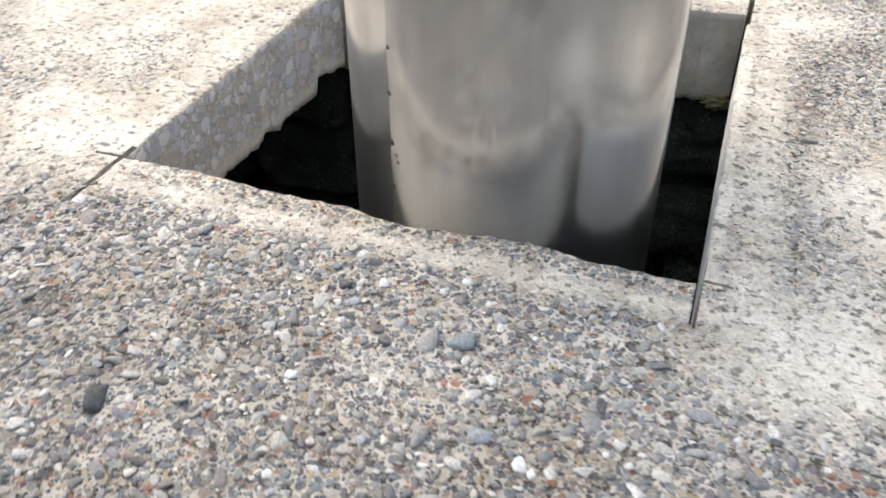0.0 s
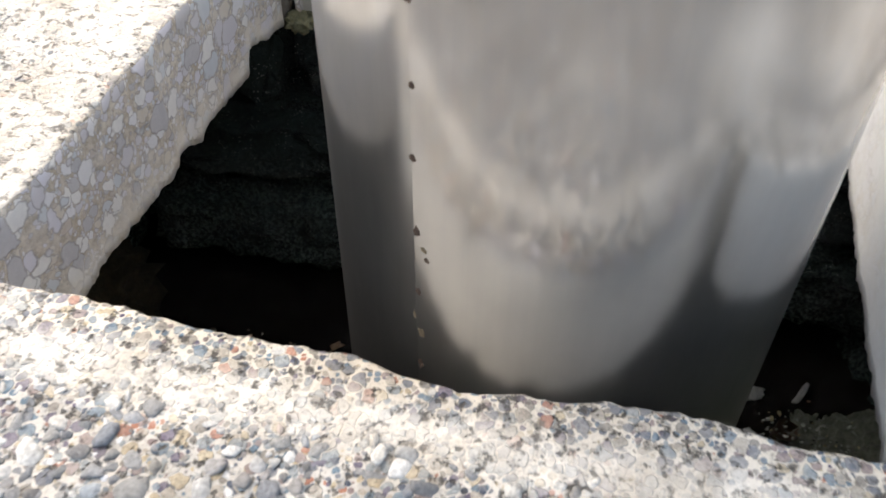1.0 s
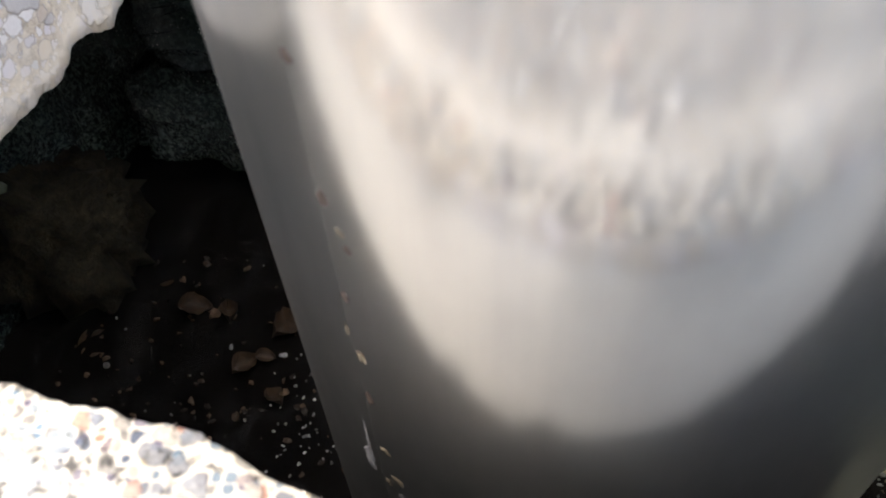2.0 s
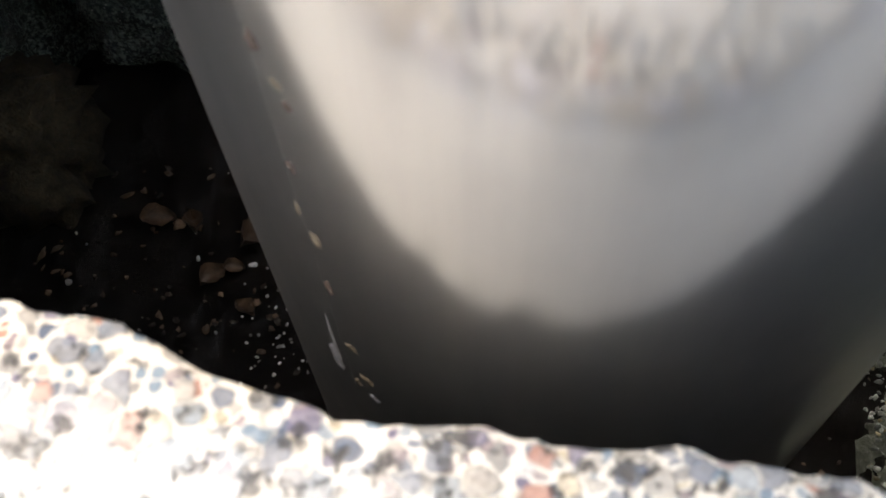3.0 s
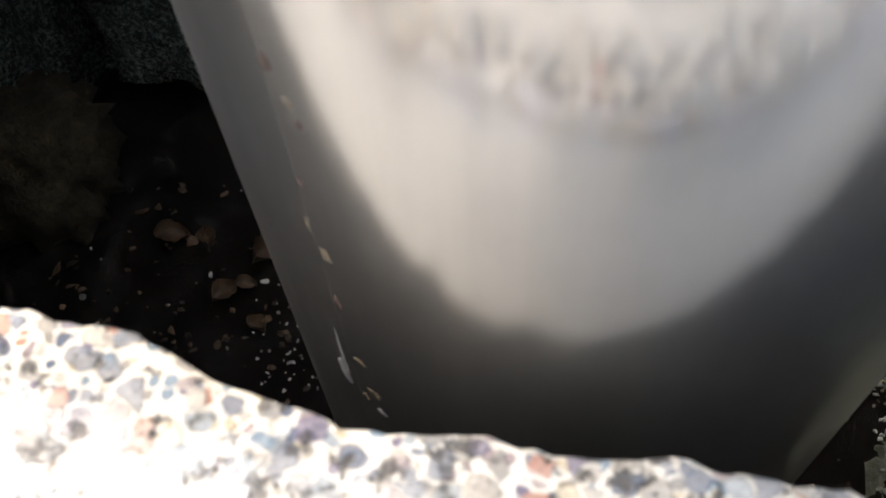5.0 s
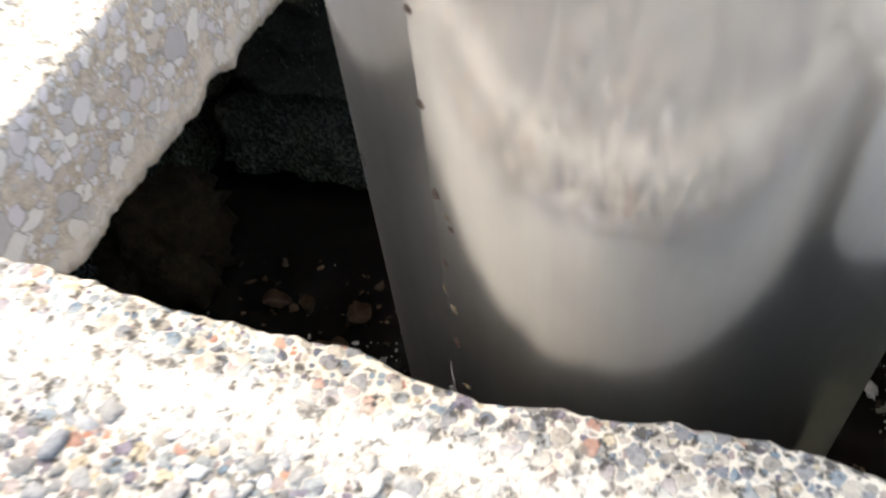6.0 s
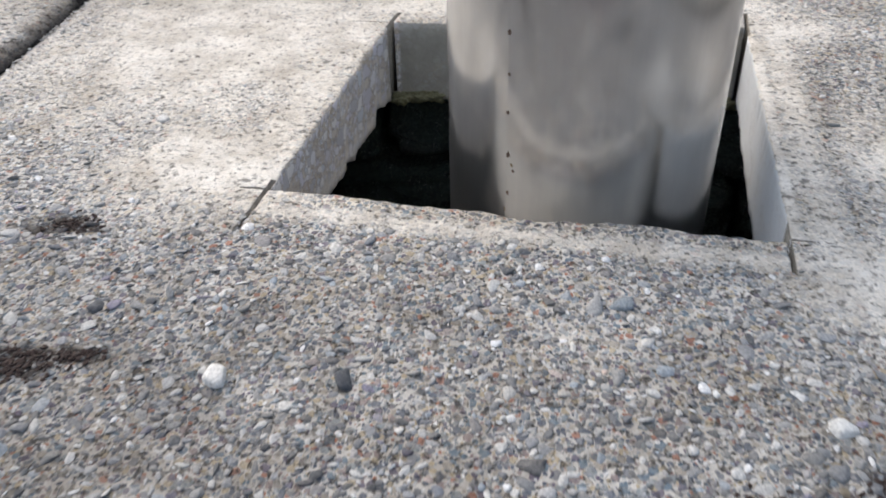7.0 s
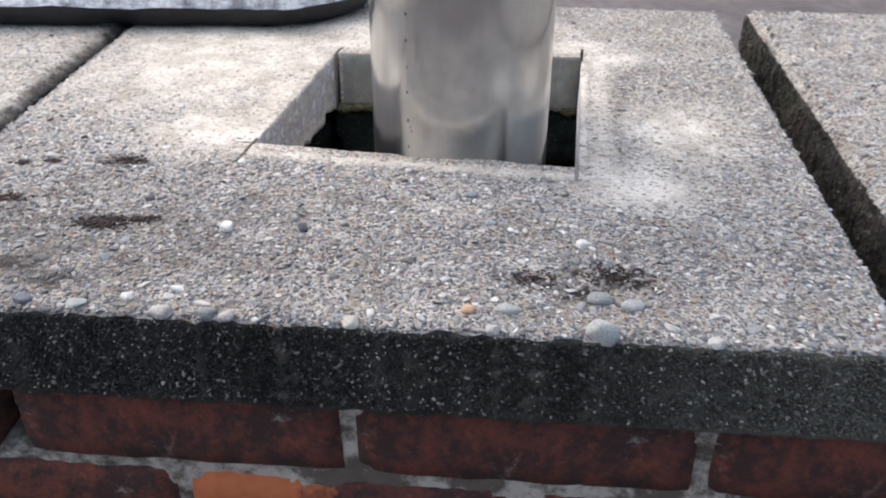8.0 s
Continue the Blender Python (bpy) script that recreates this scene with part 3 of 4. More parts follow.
def scatter(x0, x1, y0, y1, sizes, keep):
    """Centres and radii of stones that hardly overlap, largest first."""
    cell, grid, out = 0.010, {}, []
    for r, tries in sizes:
        pts = np.column_stack((rng.uniform(x0, x1, tries), rng.uniform(y0, y1, tries), r * rng.uniform(0.8, 1.25, tries), rng.uniform(0, 1, tries)))
        for x, y, q, luck in pts.tolist():
            if not keep(x, y, q, luck):
                continue
            i, j = int(x // cell), int(y // cell)
            if any((x - a) ** 2 + (y - b) ** 2 < (0.66 * (q + s)) ** 2 for u in (i - 1, i, i + 1) for w in (j - 1, j, j + 1) for a, b, s in grid.get((u, w), ())):
                continue
            grid.setdefault((i, j), []).append((x, y, q))
            out.append((x, y, q))
    return np.array(out)


def stones(name, pts, tint, material, parent, flat=0.62, sink=0.30, up="z", face=0.0, jag=0.13, cuts=9):
    """One mesh of many rounded stones set into a top (up z) or a front face (up -y)."""
    k, nv = len(pts), len(DOME_V)
    v = np.repeat(DOME_V[None], k, 0)
    lump = 1 + 0.16 * np.sin(v[..., 0:1] * rng.uniform(1.5, 4, (k, 1, 1)) + rng.uniform(0, 6, (k, 1, 1))) + 0.12 * np.sin(
        v[..., 1:2] * rng.uniform(2, 5, (k, 1, 1)) + rng.uniform(0, 6, (k, 1, 1)))
    v = np.sign(v) * np.abs(v) ** rng.uniform(0.72, 1.0, (k, 1, 1)) * lump
    v = v * (1 + rng.normal(0, jag * 0.4, (k, nv, 1)))
    for _ in range(cuts):
        way = rng.normal(0, 1, (k, 1, 3)) * (1, 1, 0.7)
        way /= np.linalg.norm(way, axis=2, keepdims=True)
        over = (v * way).sum(2, keepdims=True) - rng.uniform(0.42, 0.82, (k, 1, 1))
        v = v - np.maximum(over, 0) * way
    long = rng.uniform(0.75, 1.35, (k, 1))
    v[..., 0] *= long
    v[..., 1] /= long
    v[..., 2] *= flat * rng.uniform(0.6, 1.15, (k, 1))
    a = rng.uniform(0, 6.283, (k, 1))
    tilt = rng.normal(0, 0.22, (k, 2, 1))
    z = v[..., 2] + v[..., 0] * tilt[:, 0] + v[..., 1] * tilt[:, 1]
    x, y = v[..., 0] * np.cos(a) - v[..., 1] * np.sin(a), v[..., 0] * np.sin(a) + v[..., 1] * np.cos(a)
    r = pts[:, 2:3]
    x, y, z = pts[:, 0:1] + x * r, pts[:, 1:2] + y * r, (z - sink + rng.uniform(-0.22, 0.18, (k, 1))) * r
    co = np.stack((x, y, z + face), -1) if up == "z" else np.stack((x, face - z, y), -1)
    f = (DOME_F[None] + (np.arange(k) * nv)[:, None, None]).reshape(-1, 3)
    me = bpy.data.meshes.new(name)
    me.from_pydata(co.reshape(-1, 3), [], f)
    at = me.attributes.new("tint", "FLOAT_COLOR", "POINT")
    at.data.foreach_set("color", np.repeat(np.column_stack((tint, np.ones(k))), nv, 0).ravel())
    return finish(name, me, material, parent)


def tints(pts, dusty=None, soiled=None, bright=1.0):
    k = len(pts)
    c = TINTS[rng.choice(len(TINTS), k, p=SHARES)] * rng.uniform(0.5, 1.6, (k, 1)) * bright
    grey = c.mean(1, keepdims=True)
    c = grey + (c - grey) * rng.uniform(0.4, 1.0, (k, 1))
    c[rng.uniform(0, 1, k) < 0.09] = (0.66, 0.65, 0.62)
    if dusty is not None:
        d = (dusty * rng.uniform(0.25, 1.0, k))[:, None]
        c = c * (1 - d) + np.array((0.76, 0.72, 0.64)) * d
    if soiled is not None:
        s = soiled[:, None]
        c = c * (1 - s) + np.array((0.02, 0.017, 0.015)) * s
    return np.clip(c, 0.01, 0.85)


def keep_main(x, y, q, luck):
    if in_hole(x, y, 0.012):
        return False
    d = dust_at(x, y)
    if q > 0.0018 and 3.1 * luck % 1 < worn_at(x, y):
        return False
    return luck > d * 1.3 and not (from_hole(x, y)[0] < 0.019 and luck < 0.985)


main = scatter(0.003, SIZE - 0.003, 0.004, SIZE - 0.003, [(0.0050, 130), (0.0040, 800), (0.0031, 5000), (0.0024, 26000), (0.0017, 80000), (0.0011, 90000)], keep_main)
main_tint = tints(main, bright=1.08, dusty=np.array([max(dust_at(x, y), 0.45 * worn_at(x, y)) for x, y, _ in main]), soiled=np.array([soil_at(x, y) * (0.35 if x > 0.3 else 0.8) for x, y, _ in main]))
tagged(stones("aggregate", main, main_tint, M_PEB, slab, 0.40, 0.20), "small broken grey, tan and blue pebbles", kind="stuff")

edge = scatter(0.004, SIZE - 0.004, -THICK + 0.003, -0.003, [(0.0019, 250), (0.0012, 9000), (0.0008, 24000)], lambda x, y, q, luck: True)
k = len(edge)
edge_tint = np.where(rng.uniform(0, 1, (k, 1)) < 0.89, rng.uniform(0.006, 0.026, (k, 1)), rng.uniform(0.04, 0.24, (k, 1))) * np.array((1.0, 0.92, 0.84))
edge_tint *= np.array([[clamp(0.55 + 0.7 * nz(x * 17, z * 9, 3) + 0.5 * nz(x * 55, z * 30, 6) + 2.2 * clamp(x * 5 - 2.3)) * 2.4 + 0.15] for x, z, _ in edge])
faded = np.array([[clamp((x - 0.44) * 8 + 0.4 * nz(x * 30, z * 30, 9))] for x, z, _ in edge])
edge_tint = edge_tint * (1 - 0.6 * faded) + 0.6 * faded * rng.uniform(0.06, 0.26, (k, 1)) * np.array((1.0, 1.0, 0.84))
tagged(stones("edge_grit", edge, edge_tint, M_PEB, slab, 0.8, 0.20, "-y", 0.0010, 0.22), "blackened grit in the slab edge", kind="stuff")

# single larger stones that stand out: place, half length, half width, colour
BIG = [(0.442, 0.0075, 0.0098, 0.0085, (0.46, 0.47, 0.46)), (0.443, 0.038, 0.0085, 0.006, (0.28, 0.30, 0.30)), (0.459, 0.033, 0.0078, 0.006, (0.40, 0.41, 0.41)),
       (0.208, 0.0055, 0.0078, 0.0055, (0.52, 0.50, 0.46)), (0.232, 0.0065, 0.0072, 0.006, (0.26, 0.275, 0.275)), (0.159, 0.009, 0.0075, 0.0045, (0.40, 0.435, 0.42)),
       (0.311, 0.0055, 0.0052, 0.0060, (0.50, 0.48, 0.42)), (0.372, 0.022, 0.0052, 0.0042, (0.58, 0.38, 0.25)), (0.2165, 0.098, 0.0058, 0.0062, (0.80, 0.78, 0.74)),
       (0.436, 0.0965, 0.0064, 0.0045, (0.76, 0.75, 0.72)), (0.365, 0.154, 0.0068, 0.0042, (0.30, 0.335, 0.36)), (0.392, 0.024, 0.0075, 0.005, (0.42, 0.435, 0.43)),
       (0.385, 0.005, 0.0055, 0.004, (0.5, 0.49, 0.46)), (0.500, 0.004, 0.006, 0.0045, (0.52, 0.52, 0.50)), (0.243, 0.005, 0.006, 0.0045, (0.46, 0.44, 0.42)),
       (0.128, 0.011, 0.006, 0.005, (0.18, 0.19, 0.23)), (0.112, 0.008, 0.005, 0.004, (0.5, 0.5, 0.5)), (0.185, 0.018, 0.0045, 0.004, (0.72, 0.71, 0.68))]
for x, y, a, b, c in BIG:
    a, b = 0.92 * a, 0.92 * b
    bm = bmesh.new()
    bmesh.ops.create_icosphere(bm, subdivisions=3, radius=1)
    for v in bm.verts:
        q = v.co.copy()
        s = 1 + 0.22 * nz(q.x * 1.3 + x * 90, q.y * 1.3 + y * 70, q.z) + 0.09 * nz(q.x * 4, q.y * 4 + x * 50, q.z * 4)
        v.co = Vector((math.copysign(abs(q.x) ** 0.8, q.x) * a * s, math.copysign(abs(q.y) ** 0.8, q.y) * b * s, q.z * min(a, b) * (1.0 if a > 0.009 else 0.62) * s))
    for way in rng.normal(0, 1, (7, 3)):
        way = Vector(way).normalized()
        far = max(v.co.dot(way) for v in bm.verts) * rng.uniform(0.62, 0.86)
        for v in bm.verts:
            v.co -= way * max(0.0, v.co.dot(way) - far)
    bmesh.ops.rotate(bm, verts=bm.verts, cent=(0, 0, 0), matrix=Matrix.Rotation(6.28 * (0.5 + 0.5 * nz(x * 60, y * 60)) if a > b * 1.2 and y > 0.03 else 0.1, 3, "Z"))
    ob = part("pebble", bm, M_PEB, slab)
    ob.location = (x, y, 0.0004)
    at = ob.data.attributes.new("tint", "FLOAT_COLOR", "POINT")
    at.data.foreach_set("color", [*c, 1.0] * len(ob.data.vertices))


# ---------- neighbouring slabs ----------
def neighbour(x0, x1, y0, y1, label, seedling, dusty):
    thing = hollow("coping_slab", label, "coping slab", group="coping slabs")
    bm = bmesh.new()
    nx, ny = 90, 200
    grid = []
    for j in range(ny + 1):
        row = []
        for i in range(nx + 1):
            x, y = x0 + (x1 - x0) * i / nx, y0 + (y1 - y0) * j / ny
            d = min(x - x0, x1 - x, y - y0, y1 - y)
            z = 0.001 * nz(x * 40, y * 40, seedling) - 0.007 * max(0, 1 - d / 0.012) ** 2
            row.append(bm.verts.new((x + (0.0014 * nz(y * 60, x * 9, seedling) + 0.0022 * nz(y * 260, x * 9, seedling)) * (d < 0.001), y, z)))
        grid.append(row)
    for j in range(ny):
        for i in range(nx):
            bm.faces.new((grid[j][i], grid[j][i + 1], grid[j + 1][i + 1], grid[j + 1][i]))
    rim = [grid[0][i] for i in range(nx)] + [grid[j][nx] for j in range(ny)] + [grid[ny][i] for i in range(nx, 0, -1)] + [grid[j][0] for j in range(ny, 0, -1)]
    last = rim
    for s in range(1, 13):
        z = -0.007 - (THICK - 0.007) * s / 12
        now = [bm.verts.new((v.co.x + 0.0025 * nz(v.co.x * 50, v.co.y * 90, z * 90) + 0.0025 * nz(v.co.x * 50, v.co.y * 260, z * 260), v.co.y + 0.003 * nz(v.co.y * 50, v.co.x * 90, z * 90), z)) for v in rim]
        for k in range(len(rim)):
            m = (k + 1) % len(rim)
            f = bm.faces.new((last[m], last[k], now[k], now[m]))
            f.material_index = 1
        last = now
    bm.faces.new(last).material_index = 1
    bmesh.ops.recalc_face_normals(bm, faces=bm.faces)
    body = part("slab_body", bm, M_TOP, thing)
    body.data.materials.append(M_SIDE)
    add_field(body.data, "dust", lambda x, y, z: clamp(dusty + 0.25 * nz(x * 18, y * 18, 5)))
    add_field(body.data, "pale", lambda x, y, z: clamp(dusty + 0.1))
    add_field(body.data, "soil", lambda x, y, z: clamp(1.2 - (x1 - x) / 0.012 + 0.8 * nz(x * 90, y * 90, 18)) * 0.85 if dusty > 0.2 else 0.0)
    pts = scatter(x0 + 0.006, x1 - 0.006, y0 + 0.006, y1 - 0.006, [(0.0036, 500), (0.0027, 4000), (0.0018, 16000)], lambda x, y, q, luck: luck > 0.35 and x1 - x > 0.012)
    tagged(stones("aggregate", pts, tints(pts, np.full(len(pts), 1.3 * dusty)), M_PEB, thing), "small grey pebbles", kind="stuff")
    return thing


tagged(slab, group="coping slabs")
neighbour(-0.615, -0.008, -0.002, 0.60, "pale exposed aggregate coping slab beside a mossy joint", 41, 0.40)
neighbour(0.634, 1.24, 0.0, 0.612, "grey pebbled coping slab with a blackened broken edge", 43, 0.05)

# ---------- brick wall below ----------
WALL_Y0, WALL_Y1, WALL_Z = 0.012, 0.588, -0.92
PIT_X0, PIT_X1, PIT_Y0, PIT_Y1 = 0.075, 0.535, 0.115, 0.447
FLOOR_Z = -0.275
wall = hollow("wall_brick", "weathered red brick wall with crumbling lime mortar", "wall", kind="structure")


def block(bm, x0, x1, y0, y1, z0, z1):
    m = Matrix.Translation(((x0 + x1) / 2, (y0 + y1) / 2, (z0 + z1) / 2)) @ Matrix.Diagonal((x1 - x0, y1 - y0, z1 - z0, 1))
    return bmesh.ops.create_cube(bm, size=1, matrix=m)["verts"]


bm = bmesh.new()
top_z = -THICK - 0.001
block(bm, -0.62, 1.25, WALL_Y0 + 0.045, PIT_Y0 - 0.01, WALL_Z, top_z)
block(bm, -0.62, 1.25, WALL_Y0 + 0.007, WALL_Y0 + 0.044, WALL_Z, top_z - 0.295)
block(bm, -0.62, 1.25, PIT_Y1 + 0.09, WALL_Y1, WALL_Z, top_z)
block(bm, -0.62, PIT_X0 - 0.03, PIT_Y0 - 0.01, PIT_Y1 + 0.09, WALL_Z, top_z)
block(bm, PIT_X1 + 0.03, 1.25, PIT_Y0 - 0.01, PIT_Y1 + 0.09, WALL_Z, top_z)
part("mortar", bm, M_MORTAR, wall, smooth=False)
bm = bmesh.new()
cols, rows_m = 420, 70
grid = []
for j in range(rows_m + 1):
    z = top_z - 0.30 * j / rows_m
    row = []
    for i in range(cols + 1):
        x = -0.62 + 1.87 * i / cols
        y = WALL_Y0 + 0.0028 + 0.0035 * nz(x * 35, z * 35, 2) + 0.002 * nz(x * 140, z * 140, 5)
        if 0.070 < x < 0.112 and z > -0.118:
            y += 0.028
        row.append(bm.verts.new((x, min(y, WALL_Y0 + 0.034), z)))
    grid.append(row)
for j in range(rows_m):
    for i in range(cols):
        bm.faces.new((grid[j + 1][i], grid[j + 1][i + 1], grid[j][i + 1], grid[j][i]))
part("pointing", bm, M_POINT, wall, "crumbling whitened lime pointing")


# ---------- inside of the hollow pier ----------
def rough_sheet(p, u, v, nu, nv, amp, freq, seedling):
    """A rough sheet from corner p along u and v, pushed along its normal."""
    p, u, v = Vector(p), Vector(u), Vector(v)
    out = u.cross(v).normalized()
    bm = bmesh.new()
    rows = []
    for j in range(nv + 1):
        row = []
        for i in range(nu + 1):
            q = p + u * (i / nu) + v * (j / nv)
            h = noise.fractal(q * freq, 0.7, 2.1, 5) * amp + 0.4 * amp * nz(q.x * freq * 5 + seedling, q.y * freq * 5, q.z * freq * 5)
            row.append(bm.verts.new(q + out * h))
        rows.append(row)
    for j in range(nv):
        for i in range(nu):
            bm.faces.new((rows[j][i], rows[j][i + 1], rows[j + 1][i + 1], rows[j + 1][i]))
    return bm


pit = hollow("pit_lining", "dark wet masonry inside the hollow pier", "masonry", kind="structure")
LEDGE = -0.245


def course(x0, x1, y0, y1, z0, z1, seedling):
    """A rough dark block of the inner wall."""
    bm = bmesh.new()
    block(bm, x0, x1, y0, y1, z0, z1)
    bmesh.ops.bevel(bm, geom=bm.edges, offset=0.006, segments=2, affect="EDGES")
    bmesh.ops.subdivide_edges(bm, edges=[e for e in bm.edges if e.calc_length() > 0.012], cuts=7, use_grid_fill=True)
    for v in bm.verts:
        q = v.co
        d = noise.fractal(q * 45 + Vector((seedling, 0, 0)), 0.7, 2.1, 4) * 0.008 + 0.004 * nz(q.x * 130, q.y * 130, q.z * 130) + 0.002 * nz(q.x * 260, q.y * 260, q.z * 260)
        v.co = q + Vector((d * 0.5, d, d * 0.8))
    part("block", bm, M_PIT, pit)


k = 0
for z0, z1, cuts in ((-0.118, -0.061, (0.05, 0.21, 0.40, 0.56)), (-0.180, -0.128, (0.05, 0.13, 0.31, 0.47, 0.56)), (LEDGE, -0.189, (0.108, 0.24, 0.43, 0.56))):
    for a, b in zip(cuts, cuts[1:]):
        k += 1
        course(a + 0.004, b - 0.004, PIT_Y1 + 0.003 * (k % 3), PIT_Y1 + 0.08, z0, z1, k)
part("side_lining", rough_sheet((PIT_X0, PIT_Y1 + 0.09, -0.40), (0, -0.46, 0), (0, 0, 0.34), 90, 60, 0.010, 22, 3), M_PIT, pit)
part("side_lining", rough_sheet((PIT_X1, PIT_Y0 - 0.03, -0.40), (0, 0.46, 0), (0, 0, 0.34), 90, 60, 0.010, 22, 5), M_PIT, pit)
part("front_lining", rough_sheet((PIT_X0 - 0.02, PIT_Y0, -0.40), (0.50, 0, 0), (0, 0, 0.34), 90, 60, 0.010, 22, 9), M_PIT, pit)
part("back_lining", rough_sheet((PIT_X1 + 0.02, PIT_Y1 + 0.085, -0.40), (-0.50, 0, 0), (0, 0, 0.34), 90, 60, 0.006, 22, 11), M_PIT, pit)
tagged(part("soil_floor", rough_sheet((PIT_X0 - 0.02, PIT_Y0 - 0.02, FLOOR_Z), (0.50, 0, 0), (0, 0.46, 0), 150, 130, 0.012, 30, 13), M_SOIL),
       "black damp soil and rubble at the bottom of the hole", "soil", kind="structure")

# ---------- steel pipe ----------
PX, PY, PR = 0.3478, 0.3030, 0.0704
SEAM = -2.0974
pipe = hollow("steel_pipe", "dull stainless steel flue pipe standing in a sawn hole", "pipe", (PX, PY, FLOOR_Z + 0.004))
bm = bmesh.new()
rows, around = [], 128
heights = [0, 0.02, 0.06, 0.1, 0.14, 0.18, 0.22, 0.26, 0.3, 0.36, 0.44, 0.6, 0.9, 1.25]
for inner in (False, True):
    for h in heights:
        row = []
        for i in range(around + 1):
            f = i / around
            lip = 0.00006 * math.exp(-f * 90) + 0.00006 * math.exp(-(1 - f) * 90)
            r = PR + lip - (0.0012 if inner else 0) + 0.0002 * math.sin(f * 19 + h * 3)
            a = SEAM + f * 2 * math.pi
            row.append(bm.verts.new((math.cos(a) * r, math.sin(a) * r, h)))
        rows.append(row)
nh = len(heights)
for base in (0, nh):
    for j in range(nh - 1):
        for i in range(around):
            a, b = rows[base + j], rows[base + j + 1]
            bm.faces.new((a[i], a[i + 1], b[i + 1], b[i]) if not base else (a[i + 1], a[i], b[i], b[i + 1]))
for j in range(nh - 1):
    for i, flip in ((0, False), (around, True)):
        q = (rows[j][i], rows[j + 1][i], rows[nh + j + 1][i], rows[nh + j][i])
        bm.faces.new(q[::-1] if flip else q)
for i in range(around):
    bm.faces.new((rows[nh - 1][i], rows[nh - 1][i + 1], rows[2 * nh - 1][i + 1], rows[2 * nh - 1][i]))
    bm.faces.new((rows[0][i + 1], rows[0][i], rows[nh][i], rows[nh][i + 1]))
tube = part("tube", bm, M_STEEL, pipe)
tube.data.set_sharp_from_angle(angle=radians(40))


def mark(z, off, a, b, material):
    """A small raised stain or spatter on the pipe beside its seam."""
    bm = bmesh.new()
    bmesh.ops.create_icosphere(bm, subdivisions=3, radius=1)
    for v in bm.verts:
        q = v.co
        s = 1 + 0.65 * nz(q.y * 1.6 + z * 300, q.z * 1.6, 3) + 0.35 * nz(q.x * 5, q.z * 5 + z * 99, 8)
        v.co = Vector((q.x * 0.0002, q.y * a * s * 1.05, q.z * b * s * 1.05))
    ob = part("rust_spot", bm, material, pipe)
    ang = SEAM + off / PR
    ob.matrix_basis = Matrix.Translation((math.cos(ang) * (PR + 0.0001), math.sin(ang) * (PR + 0.0001), z - FLOOR_Z - 0.004)) @ Matrix.Rotation(ang, 4, "Z")


for z, off, a, b, m in ((0.094, 0, 0.0010, 0.0014, M_RUST), (0.075, 0.0, 0.0012, 0.0014, M_RUST), (0.0555, 0.0004, 0.0009, 0.0011, M_RUST), (0.0365, 0, 0.0010, 0.0011, M_RUST),
                        (0.0145, 0.0006, 0.0010, 0.0018, M_RUST), (0.0095, 0.0028, 0.0010, 0.0009, M_LIME), (0.0065, 0.0036, 0.0007, 0.0010, M_RUST),
                        (-0.0065, 0.0008, 0.0009, 0.0012, M_RUST), (-0.0225, 0.0014, 0.0010, 0.0017, M_LIME), (-0.0165, -0.0006, 0.0006, 0.0016, M_LIME),
                        (-0.036, 0.001, 0.0008, 0.0020, M_RUST), (-0.056, -0.0026, 0.0005, 0.0065, M_FILM), (-0.066, -0.0032, 0.0015, 0.0055, M_FILM),
                        (-0.055, 0.0022, 0.0014, 0.0012, M_LIME), (-0.066, 0.0040, 0.0016, 0.0016, M_LIME), (-0.073, 0.0048, 0.0011, 0.0013, M_FILM), (-0.070, 0.0012, 0.0009, 0.0015, M_LIME)):
    mark(z, off, a, b, m)

# ---------- surroundings ----------
bm = bmesh.new()
bmesh.ops.create_grid(bm, x_segments=40, y_segments=40, size=200)
for v in bm.verts:
    v.co.z = WALL_Z
tagged(part("ground", bm, M_GROUND), "plain grey brown ground far below the wall", "ground", kind="structure")


